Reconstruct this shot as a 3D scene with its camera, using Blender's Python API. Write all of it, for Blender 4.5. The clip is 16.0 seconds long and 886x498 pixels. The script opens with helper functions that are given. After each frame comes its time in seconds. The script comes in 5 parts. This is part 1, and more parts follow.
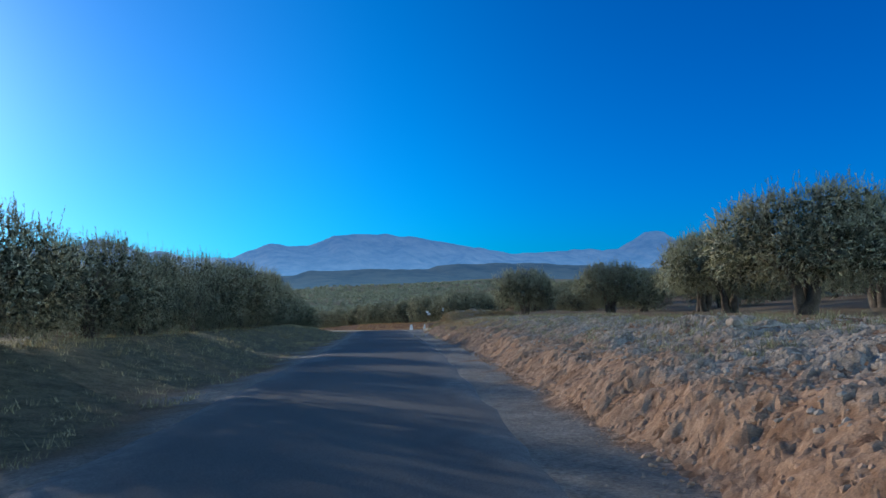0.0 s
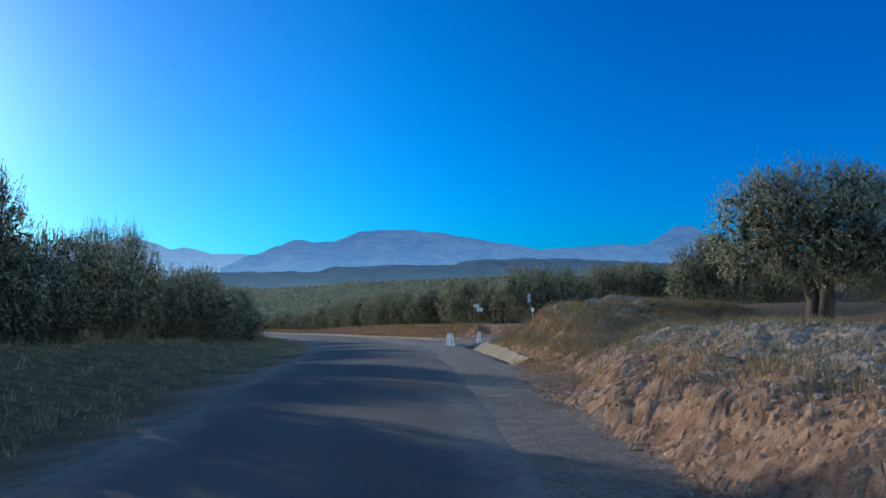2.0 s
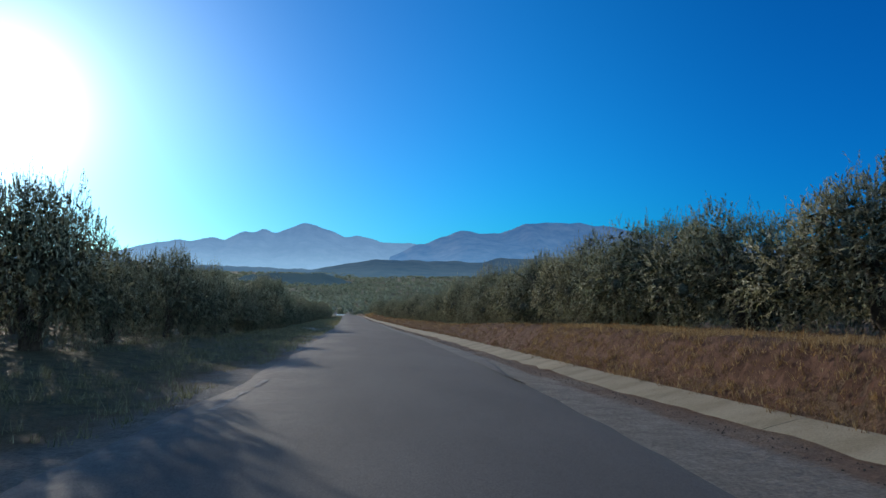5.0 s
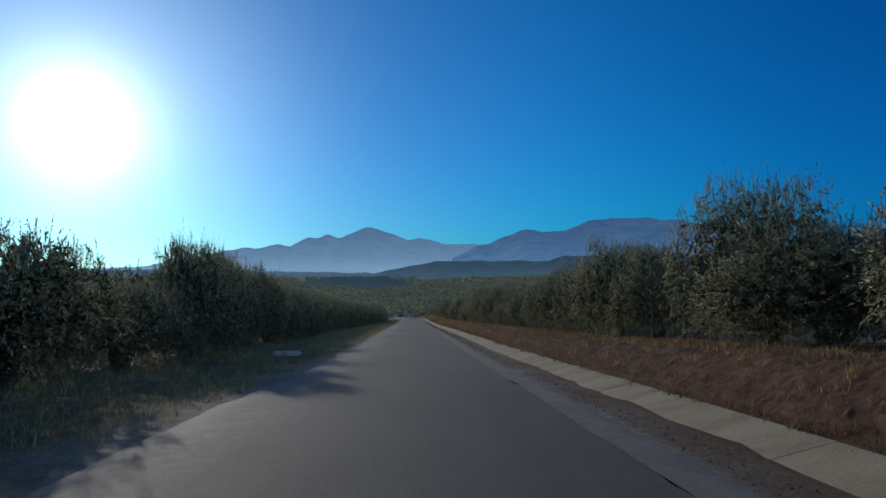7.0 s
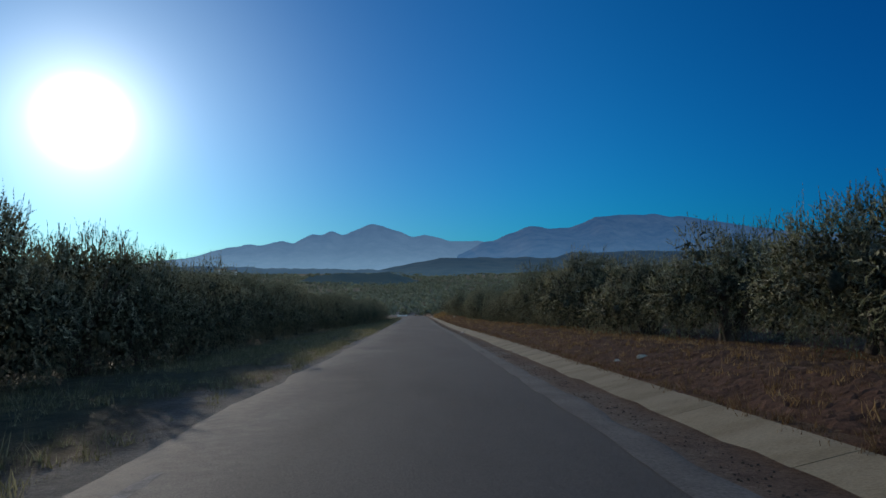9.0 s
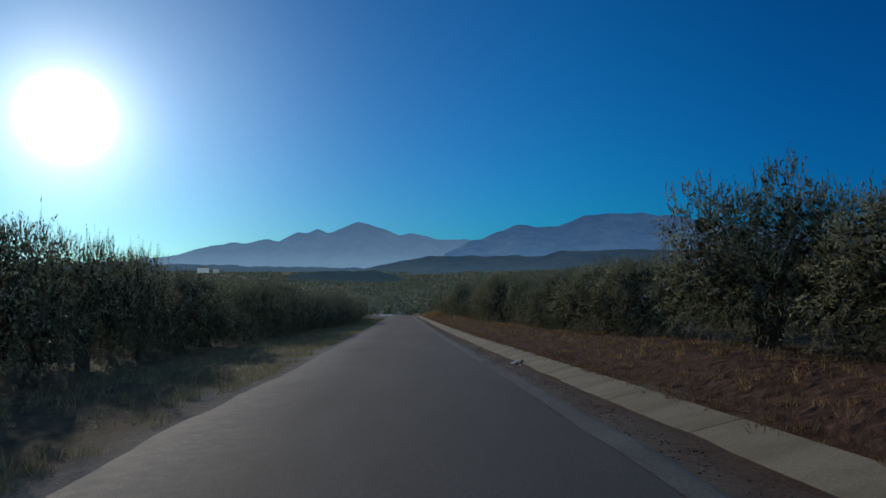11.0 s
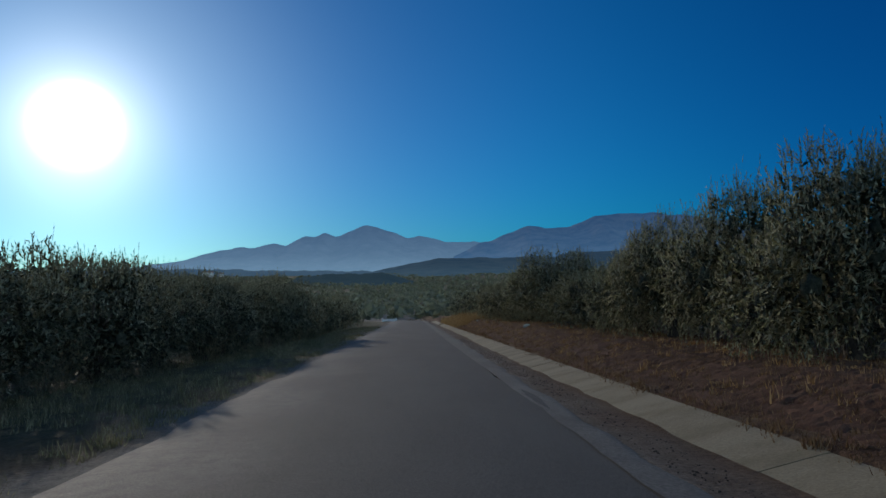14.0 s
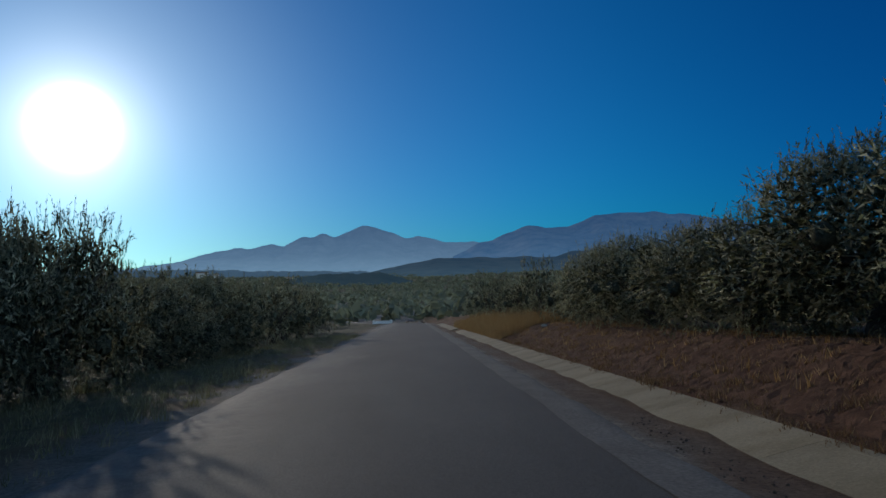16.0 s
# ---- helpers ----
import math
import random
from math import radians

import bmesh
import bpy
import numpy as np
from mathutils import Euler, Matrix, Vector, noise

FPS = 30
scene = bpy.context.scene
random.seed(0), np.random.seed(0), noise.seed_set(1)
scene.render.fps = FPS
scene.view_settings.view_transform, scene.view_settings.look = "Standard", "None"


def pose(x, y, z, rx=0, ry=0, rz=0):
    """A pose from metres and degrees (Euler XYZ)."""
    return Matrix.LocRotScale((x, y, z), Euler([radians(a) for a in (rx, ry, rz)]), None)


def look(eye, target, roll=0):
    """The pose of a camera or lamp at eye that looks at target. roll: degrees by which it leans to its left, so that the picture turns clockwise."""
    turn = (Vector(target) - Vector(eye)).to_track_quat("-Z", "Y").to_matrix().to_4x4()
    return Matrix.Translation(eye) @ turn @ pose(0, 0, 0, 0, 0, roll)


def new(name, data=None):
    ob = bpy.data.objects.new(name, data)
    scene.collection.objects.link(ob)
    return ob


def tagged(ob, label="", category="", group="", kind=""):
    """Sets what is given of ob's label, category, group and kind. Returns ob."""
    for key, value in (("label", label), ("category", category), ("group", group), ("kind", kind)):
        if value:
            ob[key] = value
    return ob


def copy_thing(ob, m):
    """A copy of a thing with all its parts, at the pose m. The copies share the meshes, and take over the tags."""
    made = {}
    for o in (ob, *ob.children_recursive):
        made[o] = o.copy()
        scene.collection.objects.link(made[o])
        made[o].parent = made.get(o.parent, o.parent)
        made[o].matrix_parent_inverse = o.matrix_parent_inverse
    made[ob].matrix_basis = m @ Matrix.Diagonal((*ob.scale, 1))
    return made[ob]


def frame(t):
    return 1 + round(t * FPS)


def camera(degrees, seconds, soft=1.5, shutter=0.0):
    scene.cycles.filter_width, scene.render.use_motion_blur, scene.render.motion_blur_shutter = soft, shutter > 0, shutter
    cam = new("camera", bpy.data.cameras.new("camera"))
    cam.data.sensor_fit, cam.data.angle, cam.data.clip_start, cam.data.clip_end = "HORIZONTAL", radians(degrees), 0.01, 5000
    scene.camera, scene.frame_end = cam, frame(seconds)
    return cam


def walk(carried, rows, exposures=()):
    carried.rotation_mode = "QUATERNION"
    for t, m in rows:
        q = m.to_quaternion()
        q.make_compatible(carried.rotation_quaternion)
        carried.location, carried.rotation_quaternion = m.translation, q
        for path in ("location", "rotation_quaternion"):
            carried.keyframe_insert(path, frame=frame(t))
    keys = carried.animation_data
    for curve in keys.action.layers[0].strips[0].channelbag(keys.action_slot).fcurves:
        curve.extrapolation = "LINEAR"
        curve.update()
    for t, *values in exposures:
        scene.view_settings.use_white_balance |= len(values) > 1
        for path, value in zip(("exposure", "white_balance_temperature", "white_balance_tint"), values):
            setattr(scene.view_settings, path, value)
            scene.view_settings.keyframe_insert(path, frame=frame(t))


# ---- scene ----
cam = camera(65.0, 16.0)
# seconds, x, y, z, yaw to the left, pitch up, lean to the left
PATH = [
    (0, 0.02, 0.01, 1.36, -23.87, 3.40, -0.60),
    (0.5, 3.80, 9.92, 1.04, -23.71, 3.15, -0.32),
    (1, 7.54, 19.73, 0.69, -23.23, 3.03, -0.59),
    (1.5, 11.04, 29.33, 0.32, -22.70, 3.09, -0.88),
    (2, 14.32, 38.57, -0.06, -21.79, 3.13, -0.68),
    (2.5, 17.31, 47.55, -0.43, -20.65, 2.91, -0.32),
    (3, 20.10, 56.28, -0.75, -19.24, 2.75, -0.41),
    (3.5, 22.48, 64.84, -1.17, -17.62, 2.56, -0.09),
    (4, 24.60, 73.13, -1.73, -14.94, 2.23, 0.49),
    (4.5, 26.32, 81.28, -2.31, -11.59, 2.10, 1.10),
    (5, 27.45, 89.44, -2.76, -8.19, 2.50, 1.60),
    (6.0, 28.75, 105.30, -3.55, -4.60, 2.55, 0.60),
    (7.5, 29.55, 128.90, -4.73, -2.84, 2.52, -0.01),
    (8, 29.58, 136.48, -5.12, -3.03, 2.40, -0.10),
    (8.5, 29.66, 144.01, -5.54, -2.82, 2.28, 0.11),
    (9, 29.76, 151.52, -5.97, -2.67, 2.33, 0.02),
    (11.5, 30.22, 186.94, -7.76, -3.88, 2.24, 0.11),
    (12, 30.38, 194.09, -8.16, -3.76, 2.40, 0.12),
    (12.5, 30.49, 201.28, -8.55, -3.46, 2.32, 0.09),
    (13, 30.57, 208.60, -8.92, -3.15, 2.22, -0.07),
    (13.5, 30.62, 216.02, -9.28, -3.20, 2.18, -0.55),
    (14, 30.64, 223.58, -9.63, -3.05, 2.53, -0.50),
    (14.5, 30.65, 231.27, -10.00, -2.85, 2.61, -0.19),
    (15, 30.68, 238.85, -10.40, -2.74, 2.71, -0.05),
    (15.5, 30.71, 245.96, -10.79, -2.90, 2.71, -0.60),
    (16, 30.84, 253.25, -11.15, -3.16, 2.59, -0.71),
]
walk(cam, [(t, pose(x, y, z, 90 + p, 0, w) @ pose(0, 0, 0, 0, 0, r)) for t, x, y, z, w, p, r in PATH],
     exposures=[(0, 0.28, 6100, 10), (2.5, 0.31, 6150, 10), (4.5, 0.12, 6400, 10), (5.2, -0.05, 6500, 10), (7.4, -0.65, 6500, 10), (9.0, -0.85, 6500, 10), (11.5, -0.95, 6500, 10), (16, -1.0, 6500, 10)])

# ---- sky and sun ----
SUN_AZ, SUN_EL = radians(25.5), radians(12.6)      # to the left of +y; above the level
GLARE_AZ, GLARE_EL = radians(24.9), radians(11.4)
GLARE_DIR = Vector((-math.sin(GLARE_AZ) * math.cos(GLARE_EL), math.cos(GLARE_AZ) * math.cos(GLARE_EL), math.sin(GLARE_EL)))
SUN_DIR = Vector((-math.sin(SUN_AZ) * math.cos(SUN_EL), math.cos(SUN_AZ) * math.cos(SUN_EL), math.sin(SUN_EL)))


def ramp(nt, fac, stops):
    r = nt.nodes.new("ShaderNodeValToRGB")
    e = r.color_ramp.elements
    while len(e) < len(stops):
        e.new(0.5)
    for el, (p, c) in zip(e, stops):
        el.position, el.color = p, (*c, 1)
    nt.links.new(fac, r.inputs[0])
    return r.outputs[0]


def mixc(nt, fac, a, b, mode="MIX"):
    x = nt.nodes.new("ShaderNodeMix")
    x.data_type, x.blend_type = "RGBA", mode
    for s, v in ((x.inputs[0], fac), (x.inputs[6], a), (x.inputs[7], b)):
        if isinstance(v, (int, float)):
            s.default_value = v
        elif isinstance(v, tuple):
            s.default_value = (*v, 1)
        else:
            nt.links.new(v, s)
    return x.outputs[2]


def build_world():
    w = bpy.data.worlds.new("sky")
    scene.world = w
    w.use_nodes = True
    nt = w.node_tree
    nt.nodes.clear()
    n = nt.nodes.new
    sky = n("ShaderNodeTexSky")
    sky.sky_type = "NISHITA"
    sky.sun_disc = False
    sky.sun_elevation = SUN_EL
    sky.sun_rotation = -SUN_AZ
    sky.altitude = 600
    sky.air_density = 1.0
    sky.dust_density = 0.6
    sky.ozone_density = 2.5
    tint = n("ShaderNodeMix")
    tint.data_type, tint.blend_type = "RGBA", "MULTIPLY"
    tint.inputs[0].default_value = 1.0
    tint.inputs[7].default_value = (0.18, 0.58, 1.14, 1)
    nt.links.new(sky.outputs[0], tint.inputs[6])
    co = n("ShaderNodeTexCoord")
    dot = n("ShaderNodeVectorMath")
    dot.operation = "DOT_PRODUCT"
    dot.inputs[1].default_value = GLARE_DIR
    nt.links.new(co.outputs["Generated"], dot.inputs[0])
    half = n("ShaderNodeMath")
    half.operation = "MULTIPLY_ADD"
    half.inputs[1].default_value = half.inputs[2].default_value = 0.5
    nt.links.new(dot.outputs["Value"], half.inputs[0])
    # a clear sky is deepest at a right angle to the sun and pales again opposite to it
    tones = [(0.0, (23.0, 6.2, 2.7)), (0.30, (21.0, 5.8, 2.6)), (0.42, (8.0, 3.1, 1.8)), (0.50, (0.4, 0.8, 0.9)), (0.56, (0.03, 0.56, 0.74)), (0.68, (0.03, 0.56, 0.71)),
             (0.78, (0.04, 0.57, 0.68)), (0.87, (0.12, 0.78, 0.77)), (0.93, (0.30, 0.82, 0.82)), (1.0, (0.9, 0.78, 0.75))]
    eased = ramp(nt, half.outputs[0], [(at, tuple(v / 32 for v in c)) for at, c in tones])
    eased.node.color_ramp.interpolation = "B_SPLINE"
    deep = mixc(nt, 1.0, eased, (32.0, 32.0, 32.0), "MULTIPLY")
    shade = n("ShaderNodeMix")
    shade.data_type, shade.blend_type = "RGBA", "MULTIPLY"
    shade.inputs[0].default_value = 1.0
    nt.links.new(tint.outputs[2], shade.inputs[6])
    nt.links.new(deep, shade.inputs[7])
    pos = n("ShaderNodeMath")
    pos.operation = "MAXIMUM"
    pos.inputs[1].default_value = 0
    nt.links.new(dot.outputs["Value"], pos.inputs[0])
    last = None
    for power, gain in ((3000, 300.0), (320, 9.5), (45, 3.0), (14, 0.25)):
        p = n("ShaderNodeMath")
        p.operation = "POWER"
        p.inputs[1].default_value = power
        nt.links.new(pos.outputs[0], p.inputs[0])
        m = n("ShaderNodeMath")
        m.operation = "MULTIPLY_ADD"
        m.inputs[1].default_value = gain
        nt.links.new(p.outputs[0], m.inputs[0])
        if last:
            nt.links.new(last.outputs[0], m.inputs[2])
        else:
            m.inputs[2].default_value = 0
        last = m
    glow = n("ShaderNodeMix")
    glow.data_type, glow.blend_type = "RGBA", "MULTIPLY"
    glow.inputs[0].default_value = 1.0
    glow.inputs[7].default_value = (1.02, 1.0, 0.93, 1)
    nt.links.new(last.outputs[0], glow.inputs[6])
    add = n("ShaderNodeMix")
    add.data_type, add.blend_type = "RGBA", "ADD"
    add.inputs[0].default_value = 1.0
    nt.links.new(shade.outputs[2], add.inputs[6])
    nt.links.new(glow.outputs[2], add.inputs[7])
    bg = n("ShaderNodeBackground")
    bg.inputs[1].default_value = SKY_STRENGTH
    nt.links.new(add.outputs[2], bg.inputs[0])
    out = n("ShaderNodeOutputWorld")
    nt.links.new(bg.outputs[0], out.inputs[0])


SKY_STRENGTH = 0.15
build_world()
sun = new("sun", bpy.data.lights.new("sun", "SUN"))
sun.data.energy, sun.data.angle, sun.data.color = 3.5, radians(0.6), (1.0, 0.90, 0.76)
sun.matrix_world = look(SUN_DIR * 100, (0, 0, 0))


# ---- materials ----
def mat(name, rough=0.9, spec=0.3):
    m = bpy.data.materials.new(name)
    m.use_nodes = True
    nt = m.node_tree
    b = nt.nodes["Principled BSDF"]
    b.inputs["Roughness"].default_value = rough
    b.inputs["Specular IOR Level"].default_value = spec
    return m, nt, b


def tex_noise(nt, scale, detail=5, rough=0.6, coord="Object", stretch=None):
    co = nt.nodes.new("ShaderNodeTexCoord")
    src = co.outputs[coord]
    if stretch:
        mp = nt.nodes.new("ShaderNodeMapping")
        mp.inputs["Scale"].default_value = stretch
        nt.links.new(src, mp.inputs[0])
        src = mp.outputs[0]
    t = nt.nodes.new("ShaderNodeTexNoise")
    t.inputs["Scale"].default_value, t.inputs["Detail"].default_value, t.inputs["Roughness"].default_value = scale, detail, rough
    nt.links.new(src, t.inputs["Vector"])
    return t.outputs["Fac"]


def bump(nt, b, height, strength, dist):
    n = nt.nodes.new("ShaderNodeBump")
    n.inputs["Strength"].default_value, n.inputs["Distance"].default_value = strength, dist
    nt.links.new(height, n.inputs["Height"])
    nt.links.new(n.outputs[0], b.inputs["Normal"])


def mat_two(name, dark, light, scale, rough=0.9, fine=40, bump_d=0.01, spec=0.25, bump_s=0.6):
    """Mottled surface: broad stains and fine grain."""
    m, nt, b = mat(name, rough, spec)
    broad = ramp(nt, tex_noise(nt, scale, 6), [(0.3, dark), (0.7, light)])
    grain = ramp(nt, tex_noise(nt, fine, 3), [(0.3, (0.65, 0.65, 0.65)), (0.7, (1.25, 1.25, 1.25))])
    nt.links.new(mixc(nt, 1.0, broad, grain, "MULTIPLY"), b.inputs["Base Color"])
    bump(nt, b, tex_noise(nt, fine, 4), bump_s, bump_d)
    return m


def mat_ground():
    m, nt, b = mat("soil", 0.95, 0.15)
    at = nt.nodes.new("ShaderNodeAttribute")
    at.attribute_name = "zone"
    sep = nt.nodes.new("ShaderNodeSeparateColor")
    nt.links.new(at.outputs["Color"], sep.inputs[0])
    n1, n2 = tex_noise(nt, 0.35, 6), tex_noise(nt, 3.0, 6, 0.7)
    field = mixc(nt, n2, ramp(nt, n1, [(0.3, (0.13, 0.078, 0.045)), (0.7, (0.25, 0.155, 0.09))]), (0.20, 0.15, 0.095))
    gravel = ramp(nt, n2, [(0.25, (0.17, 0.155, 0.135)), (0.75, (0.33, 0.305, 0.265))])
    red = ramp(nt, n2, [(0.25, (0.075, 0.032, 0.017)), (0.5, (0.135, 0.06, 0.032)), (0.8, (0.21, 0.105, 0.06))])
    weeds = ramp(nt, n2, [(0.3, (0.07, 0.07, 0.04)), (0.7, (0.20, 0.17, 0.10))])
    tan = ramp(nt, tex_noise(nt, 1.6, 8, 0.7), [(0.28, (0.24, 0.12, 0.062)), (0.5, (0.36, 0.21, 0.12)), (0.72, (0.44, 0.32, 0.22))])
    c = mixc(nt, sep.outputs[0], field, gravel)
    c = mixc(nt, sep.outputs[1], c, red)
    c = mixc(nt, at.outputs["Alpha"], c, tan)
    c = mixc(nt, sep.outputs[2], c, weeds)
    grain = ramp(nt, tex_noise(nt, 22, 4, 0.7), [(0.3, (0.6, 0.6, 0.6)), (0.7, (1.3, 1.3, 1.3))])
    c = mixc(nt, 1.0, c, grain, "MULTIPLY")
    # broken stone and hard lumps of earth of two sizes
    co = nt.nodes.new("ShaderNodeTexCoord")
    wav = nt.nodes.new("ShaderNodeTexNoise")
    wav.inputs["Scale"].default_value, wav.inputs["Detail"].default_value = 3.0, 4
    nt.links.new(co.outputs["Object"], wav.inputs["Vector"])
    warp = nt.nodes.new("ShaderNodeMix")
    warp.data_type, warp.blend_type = "RGBA", "ADD"
    warp.inputs[0].default_value = 0.35
    nt.links.new(co.outputs["Object"], warp.inputs[6])
    nt.links.new(wav.outputs["Color"], warp.inputs[7])
    height = tex_noise(nt, 8, 8, 0.78)
    for scale, gain in ((5.0, 0.55), (14.0, 0.3)):
        v = nt.nodes.new("ShaderNodeTexVoronoi")
        v.inputs["Scale"].default_value = scale
        nt.links.new(warp.outputs[2], v.inputs["Vector"])
        g = nt.nodes.new("ShaderNodeSeparateColor")
        nt.links.new(v.outputs["Color"], g.inputs[0])
        tone = ramp(nt, g.outputs[0], [(0.0, (0.62, 0.60, 0.58)), (0.55, (1, 1, 1)), (0.9, (1.25, 1.27, 1.3)), (1.0, (1.6, 1.68, 1.75))])
        c = mixc(nt, at.outputs["Alpha"], c, mixc(nt, 1.0, c, tone, "MULTIPLY"))
        add = nt.nodes.new("ShaderNodeMath")
        add.operation = "MULTIPLY_ADD"
        add.inputs[1].default_value = -gain
        nt.links.new(v.outputs["Distance"], add.inputs[0])
        nt.links.new(height, add.inputs[2])
        height = add.outputs[0]
    nt.links.new(c, b.inputs["Base Color"])
    bump(nt, b, height, 1.0, 0.14)
    return m


def mat_asphalt():
    m, nt, b = mat("asphalt", 0.85, 0.3)
    broad = ramp(nt, tex_noise(nt, 0.5, 6, 0.6, stretch=(1, 0.25, 1)), [(0.3, (0.046, 0.045, 0.043)), (0.7, (0.076, 0.073, 0.068))])
    grain = ramp(nt, tex_noise(nt, 60, 2, 0.8), [(0.35, (0.6, 0.6, 0.6)), (0.7, (1.5, 1.5, 1.45))])
    at = nt.nodes.new("ShaderNodeAttribute")
    at.attribute_name = "dust"
    dusty = mixc(nt, at.outputs["Fac"], broad, ramp(nt, tex_noise(nt, 5, 6), [(0.3, (0.10, 0.092, 0.082)), (0.7, (0.20, 0.18, 0.155))]))
    nt.links.new(mixc(nt, 1.0, dusty, grain, "MULTIPLY"), b.inputs["Base Color"])
    bump(nt, b, tex_noise(nt, 90, 2), 0.5, 0.008)
    return m


def mat_leaf(name, stops, trans=0.35, through_tint=(1.1, 1.2, 0.6)):
    m, nt, b = mat(name, 0.75, 0.12)
    g = nt.nodes.new("ShaderNodeNewGeometry")
    oi = nt.nodes.new("ShaderNodeObjectInfo")
    c = ramp(nt, g.outputs["Random Per Island"], stops)
    v = ramp(nt, oi.outputs["Random"], [(0, (0.8, 0.85, 0.8)), (1, (1.15, 1.1, 1.0))])
    c = mixc(nt, 1.0, c, v, "MULTIPLY")
    nt.links.new(c, b.inputs["Base Color"])
    tr = nt.nodes.new("ShaderNodeBsdfTranslucent")
    nt.links.new(mixc(nt, 1.0, c, through_tint, "MULTIPLY"), tr.inputs[0])
    mx = nt.nodes.new("ShaderNodeMixShader")
    mx.inputs[0].default_value = trans
    nt.links.new(b.outputs[0], mx.inputs[1])
    nt.links.new(tr.outputs[0], mx.inputs[2])
    nt.links.new(mx.outputs[0], nt.nodes["Material Output"].inputs[0])
    return m


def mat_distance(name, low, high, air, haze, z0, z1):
    """A far slope: dull woods and rock, with the air's haze painted on as emission, thickest low down."""
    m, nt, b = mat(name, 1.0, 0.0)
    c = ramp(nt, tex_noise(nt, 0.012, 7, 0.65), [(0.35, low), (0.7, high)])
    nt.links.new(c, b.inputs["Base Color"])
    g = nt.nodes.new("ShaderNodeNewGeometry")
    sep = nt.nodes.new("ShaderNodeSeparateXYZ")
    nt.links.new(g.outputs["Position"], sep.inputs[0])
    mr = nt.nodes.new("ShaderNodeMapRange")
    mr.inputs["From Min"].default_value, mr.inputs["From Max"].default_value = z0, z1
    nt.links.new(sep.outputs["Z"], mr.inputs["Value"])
    # painted haze: the slope itself glows, paler towards its foot
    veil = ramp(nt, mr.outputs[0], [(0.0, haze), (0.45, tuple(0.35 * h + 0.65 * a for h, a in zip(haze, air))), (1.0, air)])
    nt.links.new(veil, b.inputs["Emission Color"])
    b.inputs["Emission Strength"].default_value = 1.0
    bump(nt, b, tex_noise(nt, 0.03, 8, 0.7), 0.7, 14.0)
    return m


M_GROUND = mat_ground()
M_ASPHALT = mat_asphalt()
M_CONCRETE = mat_two("concrete", (0.27, 0.25, 0.21), (0.42, 0.39, 0.33), 1.5, 0.85, 30, 0.006)
M_OLD_CONCRETE = mat_two("old_concrete", (0.10, 0.093, 0.085), (0.19, 0.175, 0.155), 1.5, 0.9, 30, 0.006)
M_SCREED = mat_two("dusty_screed", (0.10, 0.094, 0.084), (0.155, 0.146, 0.13), 0.9, 0.92, 26, 0.006)
M_STONE = mat_two("limestone", (0.20, 0.155, 0.115), (0.37, 0.31, 0.24), 1.2, 0.9, 14, 0.02)
M_CLOD = mat_two("earth_clod", (0.26, 0.15, 0.085), (0.46, 0.31, 0.20), 0.8, 0.95, 14, 0.02)
M_DEBRIS = mat_two("dark_debris", (0.045, 0.036, 0.028), (0.11, 0.09, 0.07), 3.0, 0.95, 20, 0.02)
M_REDCLOD = mat_two("red_clod", (0.10, 0.05, 0.03), (0.22, 0.12, 0.07), 2.0, 0.95, 14, 0.02)
M_BOULDER = mat_two("weathered_limestone", (0.14, 0.125, 0.105), (0.30, 0.27, 0.225), 2.2, 0.95, 12, 0.04)
M_CREAM = mat_two("cream_concrete", (0.48, 0.43, 0.31), (0.66, 0.60, 0.46), 3.0, 0.85, 30, 0.006)
M_WHITE = mat_two("white_paint", (0.62, 0.62, 0.60), (0.80, 0.80, 0.78), 3.0, 0.6, 40, 0.002)
M_POST = mat_two("post_paint", (0.56, 0.54, 0.48), (0.70, 0.67, 0.60), 3.0, 0.75, 9, 0.002)
M_STEEL = mat_two("galvanised_steel", (0.25, 0.25, 0.25), (0.40, 0.40, 0.40), 6.0, 0.5, 60, 0.001)
M_BARK = mat_two("olive_bark", (0.045, 0.035, 0.027), (0.13, 0.105, 0.08), 3.0, 0.95, 25, 0.03)
M_LEAF = mat_leaf("olive_leaf", [(0, (0.23, 0.235, 0.17)), (0.5, (0.295, 0.298, 0.228)), (0.85, (0.35, 0.353, 0.282)), (1, (0.42, 0.422, 0.356))], 0.28, (1.05, 1.08, 0.75))
M_FAR = mat_leaf("far_foliage", [(0, (0.14, 0.15, 0.115)), (1, (0.24, 0.25, 0.20))], 0.3, (1.0, 1.05, 0.8))
# darker copy of the olive leaf: the crown's inner shade as colour
M_LEAF_SHADED = mat_leaf("shaded_leaf", [(0, (0.085, 0.088, 0.062)), (0.6, (0.125, 0.128, 0.092)), (1, (0.17, 0.173, 0.13))], 0.2, (1.05, 1.08, 0.75))
# dark colour for added solids that stand for shade deep in the crown
M_SHADE_CORE = mat_two("crown_shade_core", (0.045, 0.05, 0.034), (0.13, 0.138, 0.10), 16.0, 0.95, 60, 0.05, 0.05, 1.0)
M_DRY = mat_leaf("dry_grass", [(0, (0.17, 0.105, 0.05)), (0.5, (0.29, 0.195, 0.10)), (1, (0.43, 0.32, 0.19))], 0.35, (1.1, 0.98, 0.75))
M_GREENWEED = mat_leaf("green_weed", [(0, (0.05, 0.06, 0.03)), (1, (0.15, 0.16, 0.085))], 0.25, (0.95, 1.05, 0.6))
M_HEAPWEED = mat_leaf("heap_weed", [(0, (0.12, 0.095, 0.06)), (0.6, (0.22, 0.18, 0.12)), (1, (0.36, 0.30, 0.21))], 0.3, (1.05, 0.98, 0.75))
